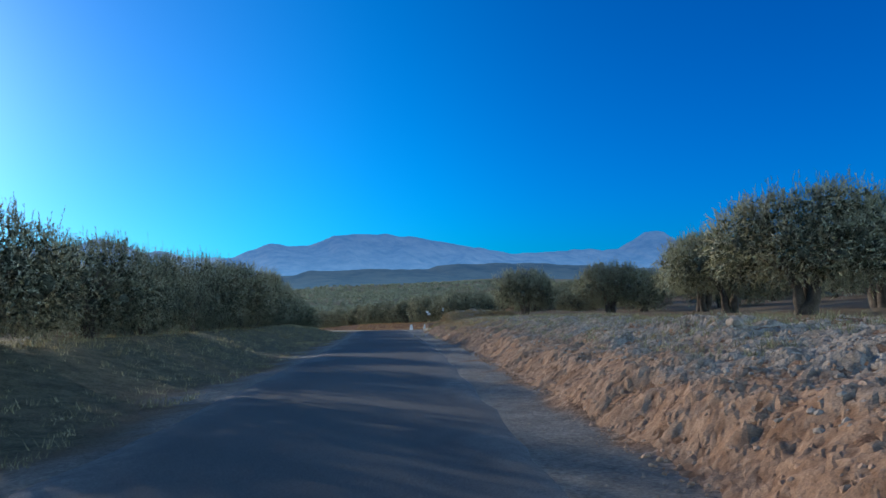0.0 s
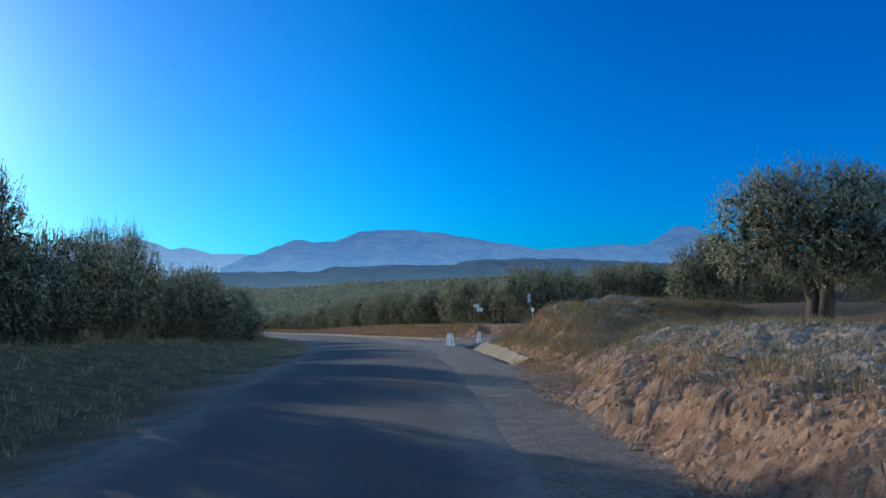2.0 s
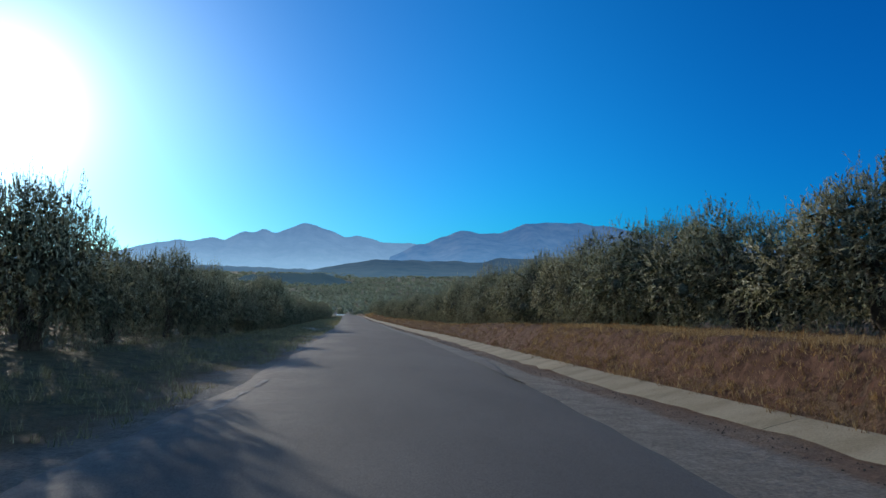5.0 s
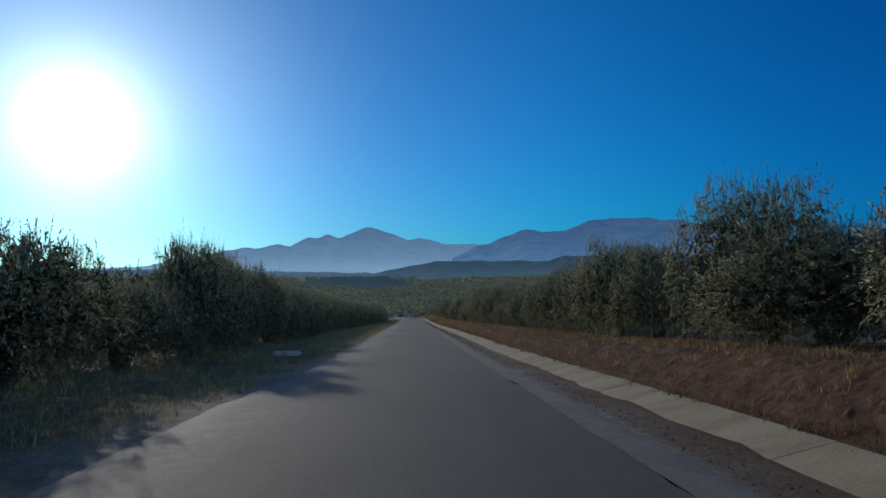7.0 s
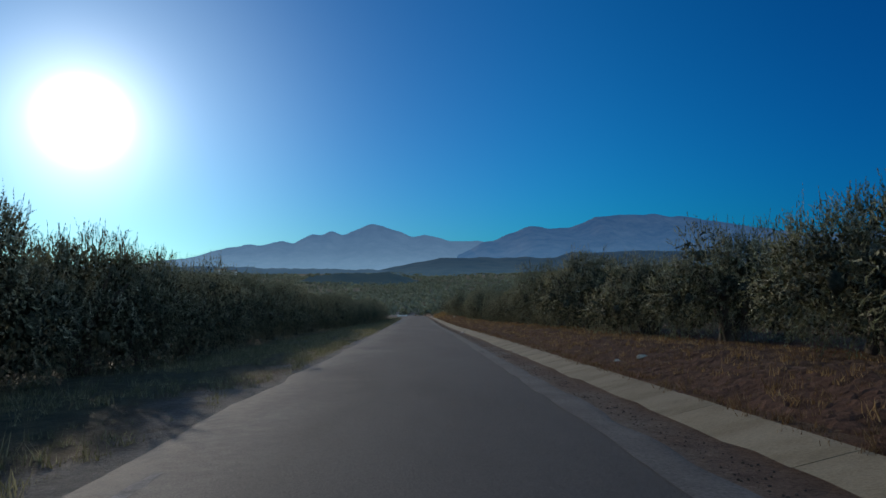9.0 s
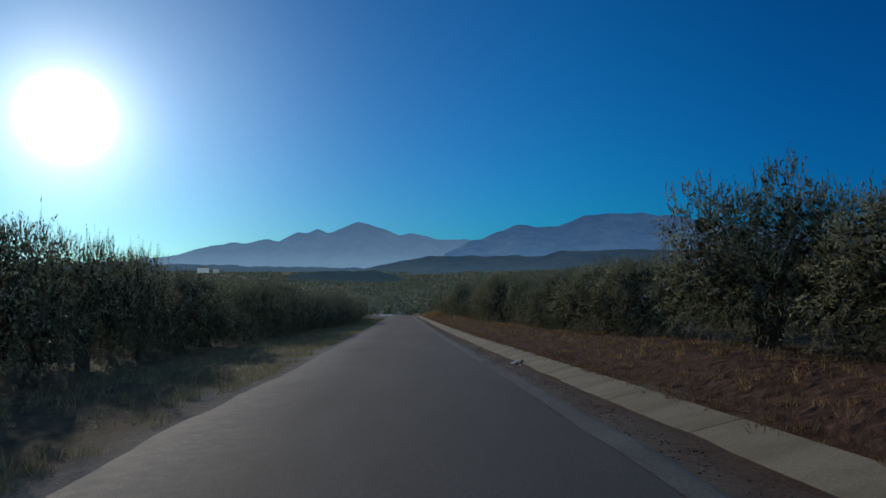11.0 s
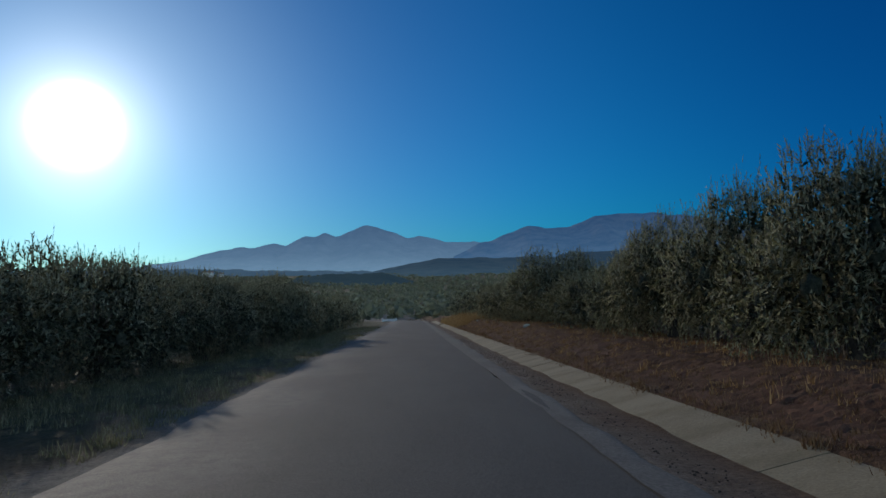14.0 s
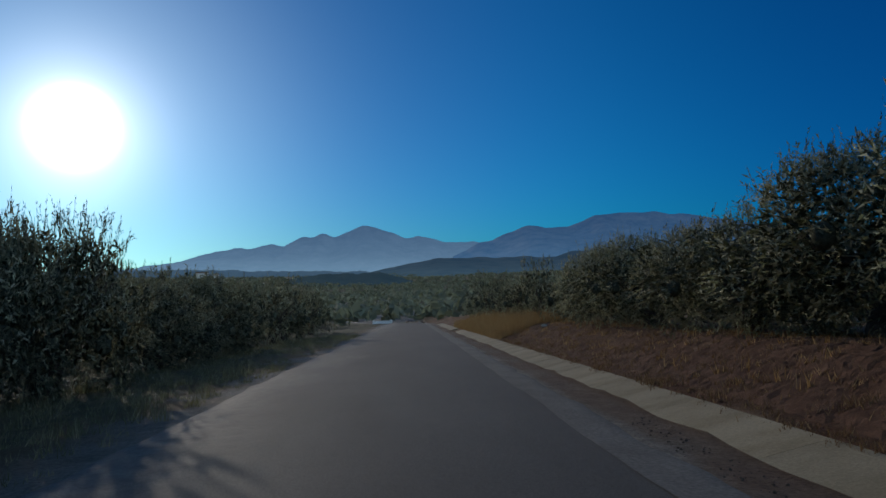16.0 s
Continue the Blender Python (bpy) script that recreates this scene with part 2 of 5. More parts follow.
M_WEED = mat_leaf("weed", [(0, (0.14, 0.125, 0.075)), (0.6, (0.26, 0.23, 0.15)), (1, (0.42, 0.37, 0.26))], 0.45, (1.0, 1.0, 0.75))
M_STRAW = mat_leaf("pale_straw", [(0, (0.20, 0.18, 0.11)), (0.6, (0.32, 0.285, 0.19)), (1, (0.50, 0.44, 0.31))], 0.45, (1.0, 1.0, 0.8))
M_FIELD_GRASS = mat_leaf("rusty_grass", [(0, (0.11, 0.065, 0.038)), (0.5, (0.18, 0.11, 0.065)), (1, (0.30, 0.21, 0.13))], 0.3, (1.1, 0.98, 0.75))
M_DARK = mat_two("dark_litter", (0.015, 0.015, 0.015), (0.04, 0.04, 0.04), 6.0, 0.8, 50, 0.003)
M_YELLOW = mat_two("yellow_plastic", (0.70, 0.48, 0.03), (0.80, 0.58, 0.06), 5.0, 0.5, 50, 0.001)


# ---- shapes ----
def mesh_object(name, verts, faces, material, parent=None, smooth=False):
    me = bpy.data.meshes.new(name)
    me.from_pydata(verts.tolist() if isinstance(verts, np.ndarray) else verts, [], faces.tolist() if isinstance(faces, np.ndarray) else faces)
    me.materials.append(material)
    if smooth:
        me.shade_smooth()
    ob = new(name, me)
    ob.parent = parent
    return ob


def part(name, bm, material, parent, label=""):
    me = bpy.data.meshes.new(name)
    bm.to_mesh(me)
    bm.free()
    me.materials.append(material)
    ob = new(name, me)
    ob.parent = parent
    return tagged(ob, label)


def empty(name, m):
    ob = new(name)
    ob.matrix_basis = m
    return ob


def bm_box(sx, sy, sz, m=None, bevel=0.0):
    bm = bmesh.new()
    bmesh.ops.create_cube(bm, size=1.0, matrix=(m or Matrix()) @ Matrix.Diagonal((sx, sy, sz, 1)))
    if bevel:
        bmesh.ops.bevel(bm, geom=bm.edges[:], offset=bevel, segments=2, affect="EDGES", profile=0.6)
    return bm


def tube(pts, radii, sides=8, wobble=0.0, rng=None):
    """Rings along a line: vertices and faces, closed at both ends."""
    pts = np.asarray(pts, float)
    verts, faces = [], []
    for i, p in enumerate(pts):
        d = pts[min(i + 1, len(pts) - 1)] - pts[max(i - 1, 0)]
        d = d / (np.linalg.norm(d) + 1e-9)
        u = np.cross(d, (0.3, 0.9, 0.1))
        u /= np.linalg.norm(u) + 1e-9
        v = np.cross(d, u)
        for k in range(sides):
            a = 2 * math.pi * k / sides
            r = radii[i] * (1 + (wobble * rng.uniform(-1, 1) if rng is not None else 0))
            verts.append(tuple(p + r * (math.cos(a) * u + math.sin(a) * v)))
    for i in range(len(pts) - 1):
        for k in range(sides):
            a, b = i * sides + k, i * sides + (k + 1) % sides
            faces.append((a, b, b + sides, a + sides))
    faces.append(tuple(range(sides))[::-1])
    faces.append(tuple(range((len(pts) - 1) * sides, len(pts) * sides)))
    return verts, faces


def joined(pieces):
    verts, faces = [], []
    for v, f in pieces:
        o = len(verts)
        verts += list(v)
        faces += [tuple(i + o for i in q) for q in f]
    return verts, faces


def value_noise(x, y, seed=0):
    """Smooth noise in -1..1 over arrays of x and y."""
    xi, yi = np.floor(x).astype(np.int64), np.floor(y).astype(np.int64)
    fx, fy = x - xi, y - yi
    fx, fy = fx * fx * (3 - 2 * fx), fy * fy * (3 - 2 * fy)

    def h(a, b):
        n = (a * 374761393 + b * 668265263 + seed * 974711) & 0x7FFFFFFF
        n = ((n ^ (n >> 13)) * 1274126177) & 0x7FFFFFFF
        return ((n ^ (n >> 16)) & 0xFFFF) / 32767.5 - 1
    return (h(xi, yi) * (1 - fx) + h(xi + 1, yi) * fx) * (1 - fy) + (h(xi, yi + 1) * (1 - fx) + h(xi + 1, yi + 1) * fx) * fy


def fbm(x, y, octaves=4, seed=0, gain=0.5):
    s, a = 0, 1.0
    for o in range(octaves):
        s = s + a * value_noise(x * 2 ** o + 13.7 * o, y * 2 ** o - 7.1 * o, seed + o)
        a *= gain
    return s


def step(a, b, x):
    t = np.clip((x - a) / (b - a), 0, 1)
    return t * t * (3 - 2 * t)


def curve(keys):
    """A smooth function through (place, value) keys."""
    k = np.array(keys, float)
    g = np.linspace(k[0, 0], k[-1, 0], 4000)
    v = np.interp(g, k[:, 0], k[:, 1])
    w = max(3, int(5.0 / (g[1] - g[0])))
    pad = np.r_[v[0] - (v[1] - v[0]) * np.arange(w, 0, -1), v, v[-1] + (v[-1] - v[-2]) * np.arange(1, w + 1)]
    ker = np.hanning(2 * w + 1)
    v = np.convolve(pad, ker / ker.sum(), "valid")
    return lambda y: np.interp(y, g, v)


# ---- the lie of the land ----
edge_left = curve([(-120, -50.5), (0, -3.3), (24, 5.9), (52, 15.6), (64, 19.2), (78, 22.6), (90, 24.6), (100, 25.5), (120, 26.4), (150, 27.1),
                   (195, 27.6), (245, 27.8), (318, 28.3), (362, 28.7), (385, 24), (410, 10), (450, -30)])
edge_right = curve([(-120, -45.7), (0, 1.3), (24, 10.45), (52, 20.2), (64, 24.0), (78, 28.1), (90, 30.2), (100, 31.1), (120, 31.5), (150, 31.8),
                    (195, 32.35), (245, 32.7), (318, 33.3), (362, 33.6), (388, 29), (413, 15), (453, -25)])
gutter_x = curve([(60, 32.6), (82, 32.6), (98, 32.35), (122, 32.5), (150, 32.72), (162, 32.86), (195, 33.07), (220, 33.25), (245, 33.6), (262, 33.85), (365, 34.6)])
road_level = curve([(-120, 4.0), (0, 0.06), (20, -0.61), (38.6, -1.36), (56.3, -2.05), (64.8, -2.47), (73.1, -3.03), (81.3, -3.61), (89.4, -4.06), (105, -4.85),
                    (129, -6.03), (151.5, -7.28), (187, -9.05), (216, -10.58), (253, -12.44), (320, -15.6), (360, -17.5), (372, -18.4), (420, -20.5), (600, -21.5), (5000, -22)])
bank_top = curve([(-120, 0.95), (40, 0.95), (52, 0.85), (60, 0.65), (67, 0.12), (77, 0.12), (84, 0.45), (110, 0.5), (238, 0.5), (258, 0.85), (330, 0.8), (5000, 0.3)])
left_level = curve([(-120, 0.9), (60, 0.85), (80, 0.6), (105, 0.35), (135, 0.1), (175, -0.2), (330, -0.25), (5000, 0)])
GUTTER_FROM, GUTTER_TO = 82.5, 303.0
first_gutter_x = curve([(40, 17.75), (53.5, 22.17), (60, 24.3), (66.5, 26.4), (80, 30.75)])
PIT = (27.3, 68.15)      # the culvert's inlet beside the side track


def far_rise(x, y):
    """The wide slopes: up to the right, level to the left, and up again far ahead."""
    d = np.hypot(x - 30, y - 150)
    right = np.clip(x - 70, 0, 900) * 0.030 * step(70, 140, x)
    ahead = np.clip(d - 900, 0, 2400) * 0.022
    roll = fbm(x / 260, y / 260, 3, 5) * 6 * step(260, 700, d)
    return right + ahead + roll


def track_corner(x, y):
    """1 on the block of earth between the road, the gutter's end and the farm track, 0 off it."""
    g = (x - 35.3) * 0.96 + (y - 80.5) * 0.28 + 0.10 * fbm(x * 0.8, y * 0.8, 3, 71)
    side = (x - 36.9) * 0.76 - (y - 78.3) * 0.65
    return step(-0.70, 0.30, g) * (1 - step(-0.5, 0.5, side)) * step(32.9, 33.4, x) * (1 - step(84, 90, y))


def farm_side(x, y):
    """Height over the road of the bank beside the culvert, and of the farm track climbing to the terraces."""
    south = (x - 28.7) * 0.59 - (y - 67.6) * 0.807
    on = (x - 28.7) * 0.807 + (y - 67.6) * 0.59
    bank = 1.32 * step(-0.2, 5.2, south + 0.35 * fbm(x * 0.5, y * 0.5, 3, 91)) * step(1.0, 2.9, x - first_gutter_x(y)) * step(50, 58, y) * (1 - 0.5 * step(40, 60, x))
    climb = 0.84 * step(6.5, 13, on) + (0.075 * np.clip(on - 13.5, 0, 45) - 3.23 - road_level(y)) * step(12, 18, on)
    climb = np.clip(climb, 0, 6) * step(54, 66, y) * (1 - step(92, 112, y)) * step(36, 41, x - 8 * step(79, 84, y))
    return np.maximum(bank, climb)


def ground_level(x, y, rough=True):
    x, y = np.asarray(x, float), np.asarray(y, float)
    z0 = road_level(y)
    cosr = np.where(y < 70, 0.93, 0.985)
    dl, dr = (edge_left(y) - x) * cosr, (x - edge_right(y)) * cosr
    top = bank_top(y)
    early = 1 - step(80.2, 81.8, y)
    cut = step(80.8, 82.6, y) * (1 - step(105, 150, y))
    top = top + 0.55 * cut
    foot_line = dr - 0.25 * fbm(x * 0.35, y * 0.35, 3, 17) - 0.95 * step(46, 51.5, y)
    bank = -0.06 * step(0, 0.7, dr) + (top + 0.06) * (0.55 * step(0.75, 2.1, foot_line) + 0.45 * step(1.6, 4.8, foot_line))
    foot = x - gutter_x(y)
    late = -0.05 * step(0, 1.0, dr) + 0.015 * step(-0.25, -0.02, foot) * (1 - step(0.0, 0.3, foot)) - 0.22 * step(0.02, 0.25, foot) * (1 - step(0.62, 0.92, foot)) + 0.20 * step(0.6, 0.98, foot) + (top - 0.15) * step(0.9, 3.2 - 1.3 * cut, foot)
    right = np.where(dr > 0, bank * early + late * (1 - early) + np.clip(dr - 5, 0, 60) * 0.006, 0)
    hill = 0.11 * np.clip(dr - 13, 0, 24) * step(46, 62, y) * (1 - step(95, 150, y)) + 0.05 * np.clip(dr - 18, 0, 40) * (1 - step(40, 60, y))
    right = right + np.where(dr > 0, hill, 0)
    right = np.where(dr > 0, np.maximum(right, 0.92 * track_corner(x, y)), right)
    right = np.where(dr > 0, np.maximum(right, farm_side(x, y)), right)
    left = np.where(dl > 0, -0.05 * step(0, 0.6, dl) + left_level(y) * step(1.2, 5.5, dl), 0)
    fg = x - first_gutter_x(y)
    trough = step(54.4, 55.2, y) * (1 - step(66.5, 67.5, y)) * (0.55 * step(-0.03, 0.08, fg)) * (1 - step(0.82, 1.05, fg))
    u, v = (x - PIT[0]) * 0.31 + (y - PIT[1]) * 0.95, (x - PIT[0]) * 0.95 - (y - PIT[1]) * 0.31
    pit = 1.0 * (1 - step(0.7, 0.9, np.abs(u + 0.15))) * (1 - step(0.72, 0.92, np.abs(v - 0.2)))
    mound = 0.28 * np.exp(-((x - 29.6) / 2.0) ** 2 - ((y - 60.2) / 2.4) ** 2)
    z = z0 + right + left - 0.05 + far_rise(x, y) - trough - pit + mound
    if rough:
        off = np.maximum(dl, dr)
        slope = step(0.8, 1.5, foot_line) * (1 - step(6, 9, dr)) * early
        soil = step(0.4, 2.0, off)
        z = z + fbm(x * 1.1, y * 1.1, 4, 1) * (0.03 * soil + 0.09 * slope * step(0.15, 0.5, top)) + np.abs(fbm(x * 2.7, y * 2.7, 3, 14)) * 0.05 * slope * (1 - step(4.2, 5.6, dr)) * step(0.15, 0.5, top) + fbm(x / 9, y / 9, 2, 3) * 0.10 * step(3, 8, off)
    return z


def build_ground():
    ys = np.r_[np.arange(-110, -12, 4), np.arange(-12, -2, 0.4), np.arange(-2, 66, 0.22), np.arange(66, 76, 0.4), np.arange(76, 85, 0.13), np.arange(85, 100, 0.4), np.arange(100, 270, 0.6), np.arange(270, 400, 1.5), np.geomspace(400, 4900, 80)]
    near = np.r_[np.arange(-14, -3, 0.45), np.arange(-3, 3.0, 0.6), np.arange(3.0, 8.5, 0.17), np.arange(8.5, 13, 0.3)]
    wing = np.geomspace(1, 3400, 60)
    ds = np.r_[-(14 + wing)[::-1], near, 13 + wing]
    yy, dd = np.meshgrid(ys, ds, indexing="ij")
    mid = (edge_left(ys) + edge_right(ys))[:, None] / 2
    mid = np.where(yy > 362, mid[np.searchsorted(ys, 362)], mid)
    xx = mid + dd
    zz = ground_level(xx, yy)
    nr, nc = xx.shape
    verts = np.stack([xx, yy, zz], -1).reshape(-1, 3)
    i = np.arange(nr * nc).reshape(nr, nc)
    faces = np.stack([i[:-1, :-1], i[:-1, 1:], i[1:, 1:], i[1:, :-1]], -1).reshape(-1, 4)
    ob = mesh_object("ground", verts, faces, M_GROUND, smooth=True)
    x, y = verts[:, 0], verts[:, 1]
    cosr = np.where(y < 70, 0.93, 0.985)
    dl, dr = (edge_left(y) - x) * cosr, (x - edge_right(y)) * cosr
    n = fbm(x * 0.7, y * 0.7, 3, 9) * 0.6
    junction = step(66, 68.5, y) * (1 - step(78, 80.5, y))
    gravel = np.where(dr > -1, np.maximum((1 - step(0.8, 1.6, dr + n)), junction * (1 - step(14, 22, dr))), 0)
    gravel = np.maximum(gravel, np.where(dl > -1, 1 - step(0.3, 1.1, dl + n), 0))
    gravel = np.where((y > 82) & (dr > 0), 1 - 0.4 * step(-0.5, -0.3, x - gutter_x(y) + 0.2 * n) - 0.6 * step(-0.05, 0.3, x - gutter_x(y)), gravel)
    bank = np.where(dr > 0, step(1.0, 2.0, dr + n) * (1 - step(7, 11, dr + 2 * n)), 0) * (1 - 0.9 * junction)
    beside = step(45, 48, y) * (1 - step(66, 68, y)) * (1 - step(-0.2, 0.1, x - first_gutter_x(y)))
    gravel = np.maximum(gravel, np.where(dr > 0, beside, 0))
    bank = bank * (1 - beside)
    bank = np.where((y > 82) & (dr > 0) & (x < gutter_x(y) + 0.3), 0.5 * step(-0.5, -0.3, x - gutter_x(y) + 0.2 * n), bank)
    far = np.hypot(x - 30, y - 150)
    weeds = np.maximum(np.where(dl > 0, step(0.7, 1.8, dl + n) * (1 - step(7, 12, dl + 2 * n)), 0), 0.9 * step(330, 650, far))
    col = ob.data.color_attributes.new("zone", "FLOAT_COLOR", "POINT")
    cut_face = 1 - step(64, 70, y)
    tan = np.where(dr > 0, step(0.75, 1.1, dr + 0.3 * n) * (1 - 0.45 * step(2.2, 3.6, dr + n)) * (1 - step(8, 12, dr + 2 * n)), 0) * cut_face
    tan = tan * (1 - beside)
    tan = np.maximum(tan, 0.95 * bank * step(79, 80.5, y) * (1 - 0.6 * step(82, 87, y)) * (1 - step(88, 105, y)))
    track = step(37, 40, x) * (1 - step(70, 80, x)) * (1 - step(1.2, 1.8, np.abs(y - 77 + 0.12 * (x - 38) + 0.3 * n)))
    gravel = np.maximum(gravel, track)
    bank, tan, weeds = bank * (1 - track), tan * (1 - track), weeds * (1 - track)
    corner = track_corner(x, y)
    gravel = gravel * (1 - corner)
    bank = np.maximum(bank, 0.8 * corner)
    tan = np.maximum(tan, 0.75 * corner * (1 - step(82, 86, y)))
    rgba = np.stack([gravel, bank * np.clip(0.75 + n, 0, 1), weeds, tan], -1)
    col.data.foreach_set("color", rgba.astype(np.float32).ravel())
    return tagged(ob, "dry brown soil and stony banks of an olive grove", "ground", kind="structure")


def build_road():
    ys = np.r_[np.arange(-110, -5, 3), np.arange(-5, 270, 0.5), np.arange(270, 452, 1.5)]
    k = np.linspace(0, 1, 17)
    wl = edge_left(ys) + 0.09 * fbm(ys * 0.6, ys * 0 + 3, 4, 21)
    wr = edge_right(ys) + 0.10 * fbm(ys * 0.6, ys * 0 + 9, 4, 22)
    junction = step(66, 70, ys) * (1 - step(84, 92, ys))
    xx = wl[:, None] + (wr - wl)[:, None] * k
    yy = np.repeat(ys[:, None], len(k), 1)
    crown = 0.035 * (1 - (2 * k - 1) ** 2)
    zz = road_level(yy) + crown - 0.012 + 0.006 * fbm(xx / 3, yy / 3, 2, 4)
    zz[:, 0] -= 0.035
    zz[:, -1] -= 0.06 * (1 - step(104, 108, ys) * (1 - step(330, 335, ys)))
    nr, nc = xx.shape
    i = np.arange(nr * nc).reshape(nr, nc)
    faces = np.stack([i[:-1, :-1], i[:-1, 1:], i[1:, 1:], i[1:, :-1]], -1).reshape(-1, 4)
    ob = mesh_object("road", np.stack([xx, yy, zz], -1).reshape(-1, 3), faces, M_ASPHALT, smooth=True)
    ragged = 0.5 * fbm(xx, yy * 0.4, 3, 31)
    left = 1 - step(0.1, 0.9 + 0.9 * step(80, 110, yy), k[None, :] * 5 + ragged)
    right = (1 - step(0.1, 0.9, (1 - k)[None, :] * 5 + ragged)) * (1 - step(84, 100, yy))
    dust = 0.8 * np.maximum(left, right) + 0.5 * junction[:, None] * step(0.55, 0.95, k)[None, :]
    a = ob.data.attributes.new("dust", "FLOAT", "POINT")
    a.data.foreach_set("value", np.clip(dust, 0, 1).astype(np.float32).ravel())
    return tagged(ob, "narrow worn grey asphalt country road with dusty edges", "road", kind="structure")


def build_shoulder():
    """A pale strip of old screed between the asphalt and the soil at the gutter's foot, with ragged edges."""
    ys = np.arange(103, 336, 0.4)
    k = np.linspace(0, 1, 5)
    wl = edge_right(ys) - 0.10 + 0.03 * fbm(ys * 0.9, ys * 0 + 4, 4, 61)
    wr = gutter_x(ys) - 0.36 + 0.08 * fbm(ys * 0.8, ys * 0 + 2, 4, 62)
    wr = wl + np.maximum(wr - wl, 0.15) * (0.1 + 0.9 * step(103, 112, ys))
    xx = wl[:, None] + (wr - wl)[:, None] * k
    yy = np.repeat(ys[:, None], len(k), 1)
    zz = road_level(yy) + 0.0005 - 0.04 * k + 0.001 * fbm(xx * 2, yy * 2, 2, 63)
    zz[:, -1] -= 0.08
    nr, nc = xx.shape
    i = np.arange(nr * nc).reshape(nr, nc)
    faces = np.stack([i[:-1, :-1], i[:-1, 1:], i[1:, 1:], i[1:, :-1]], -1).reshape(-1, 4)
    ob = mesh_object("pavement", np.stack([xx, yy, zz], -1).reshape(-1, 3), faces, M_SCREED, smooth=True)
    return tagged(ob, "pale dusty concrete strip between asphalt and gutter", "shoulder", kind="structure")


build_ground()
build_road()
build_shoulder()


def edge_lines():
    """What is left of the painted edge line: short, worn strips just over the asphalt."""
    for y, length, off in ((98.9, 2.2, 0.45), (101.8, 1.2, 0.47), (137.5, 1.4, 0.5), (150.0, 3.0, 0.5), (155.6, 1.8, 0.52), (211.0, 1.6, 0.5), (226.5, 1.2, 0.5)):
        ys = np.linspace(y, y + length, 9)
        w = 0.05 + 0.03 * fbm(ys * 3, ys * 0 + y, 3, 8)
        a = edge_left(ys) + off
        zz = road_level(ys) + 0.003
        v = np.r_[np.stack([a - w, ys, zz], -1), np.stack([a + w, ys, zz + 0.002], -1)]
        f = [(k, 9 + k, 10 + k, k + 1) for k in range(8)]
        tagged(mesh_object("trim", v, f, M_LINE), "faint worn white edge line on the asphalt", "road marking", kind="structure")


M_LINE = mat_two("worn_line", (0.10, 0.097, 0.09), (0.30, 0.29, 0.27), 6.0, 0.9, 45, 0.002)
edge_lines()


# ---- olive trees ----
def leaves(base, axis, length, width, per, rng, spread=0.9):
    """Sprigs: from each base along its axis, `per` narrow pointed leaves."""
    n = len(base)
    axis = axis / np.linalg.norm(axis, axis=1, keepdims=True)
    t = (np.arange(per) + rng.random((n, per))) / per
    start = base[:, None] + axis[:, None] * (t * length[:, None])[..., None]
    out = rng.normal(size=(n, per, 3))
    d = axis[:, None] * 0.9 + out * spread * 0.6
    d /= np.linalg.norm(d, axis=-1, keepdims=True)
    side = np.cross(d, rng.normal(size=(n, per, 3)))
    side /= np.linalg.norm(side, axis=-1, keepdims=True) + 1e-9
    ln = (width[0] * (0.7 + 0.6 * rng.random((n, per))))[..., None]
    wd = (width[1] * (0.7 + 0.6 * rng.random((n, per))))[..., None]
    v = np.stack([start - side * wd, start + side * wd, start + d * ln], 2).reshape(-1, 3)
    f = np.arange(len(v)).reshape(-1, 3)
    return v, f, np.repeat(np.cross(d, side).reshape(-1, 3), 3, 0)


def rounded_normals(ob, centre, leaf_normals, mix=0.8):
    """Lets each bough shade as a whole: every leaf leans towards the outward direction."""
    me = ob.data
    v = np.empty(len(me.vertices) * 3)
    me.vertices.foreach_get("co", v)
    out = v.reshape(-1, 3) - centre
    out /= np.linalg.norm(out, axis=1, keepdims=True) + 1e-9
    n = leaf_normals * np.sign((leaf_normals * out).sum(1, keepdims=True) + 1e-9)
    n = out * mix + n * (1 - mix)
    n /= np.linalg.norm(n, axis=1, keepdims=True) + 1e-9
    me.shade_smooth()
    me.normals_split_custom_set_from_vertices(n.tolist())


def crown_lobes(rng, width, height, skirt):
    """Boughs: a core, a low ring that hangs to the skirt, and a few that rise."""
    h = height - skirt
    lobes = [((0, 0, skirt + h * 0.48), (width * 0.30, width * 0.30, h * 0.42))]
    a0 = rng.random() * 6.28
    n = rng.integers(8, 11)
    for i in range(n):
        a = a0 + 6.283 * i / n + rng.uniform(-0.25, 0.25)
        r = width * rng.uniform(0.27, 0.36)
        rz = h * rng.uniform(0.26, 0.36)
        w = width * rng.uniform(0.13, 0.19)
        lobes.append(((r * math.cos(a), r * math.sin(a), skirt + rz * 0.92 + h * rng.uniform(0, 0.16)), (w, w, rz)))
    n = rng.integers(5, 8)
    for i in range(n):
        a = a0 + 6.283 * i / n + rng.uniform(-0.4, 0.4)
        r = width * rng.uniform(0.10, 0.25)
        rz = h * rng.uniform(0.18, 0.28)
        w = width * rng.uniform(0.11, 0.17)
        lobes.append(((r * math.cos(a), r * math.sin(a), skirt + h * rng.uniform(0.55, 0.74)), (w, w, rz)))
    return lobes


TALL, WIDE = {}, {}      # how high and how wide each kind is before it is scaled


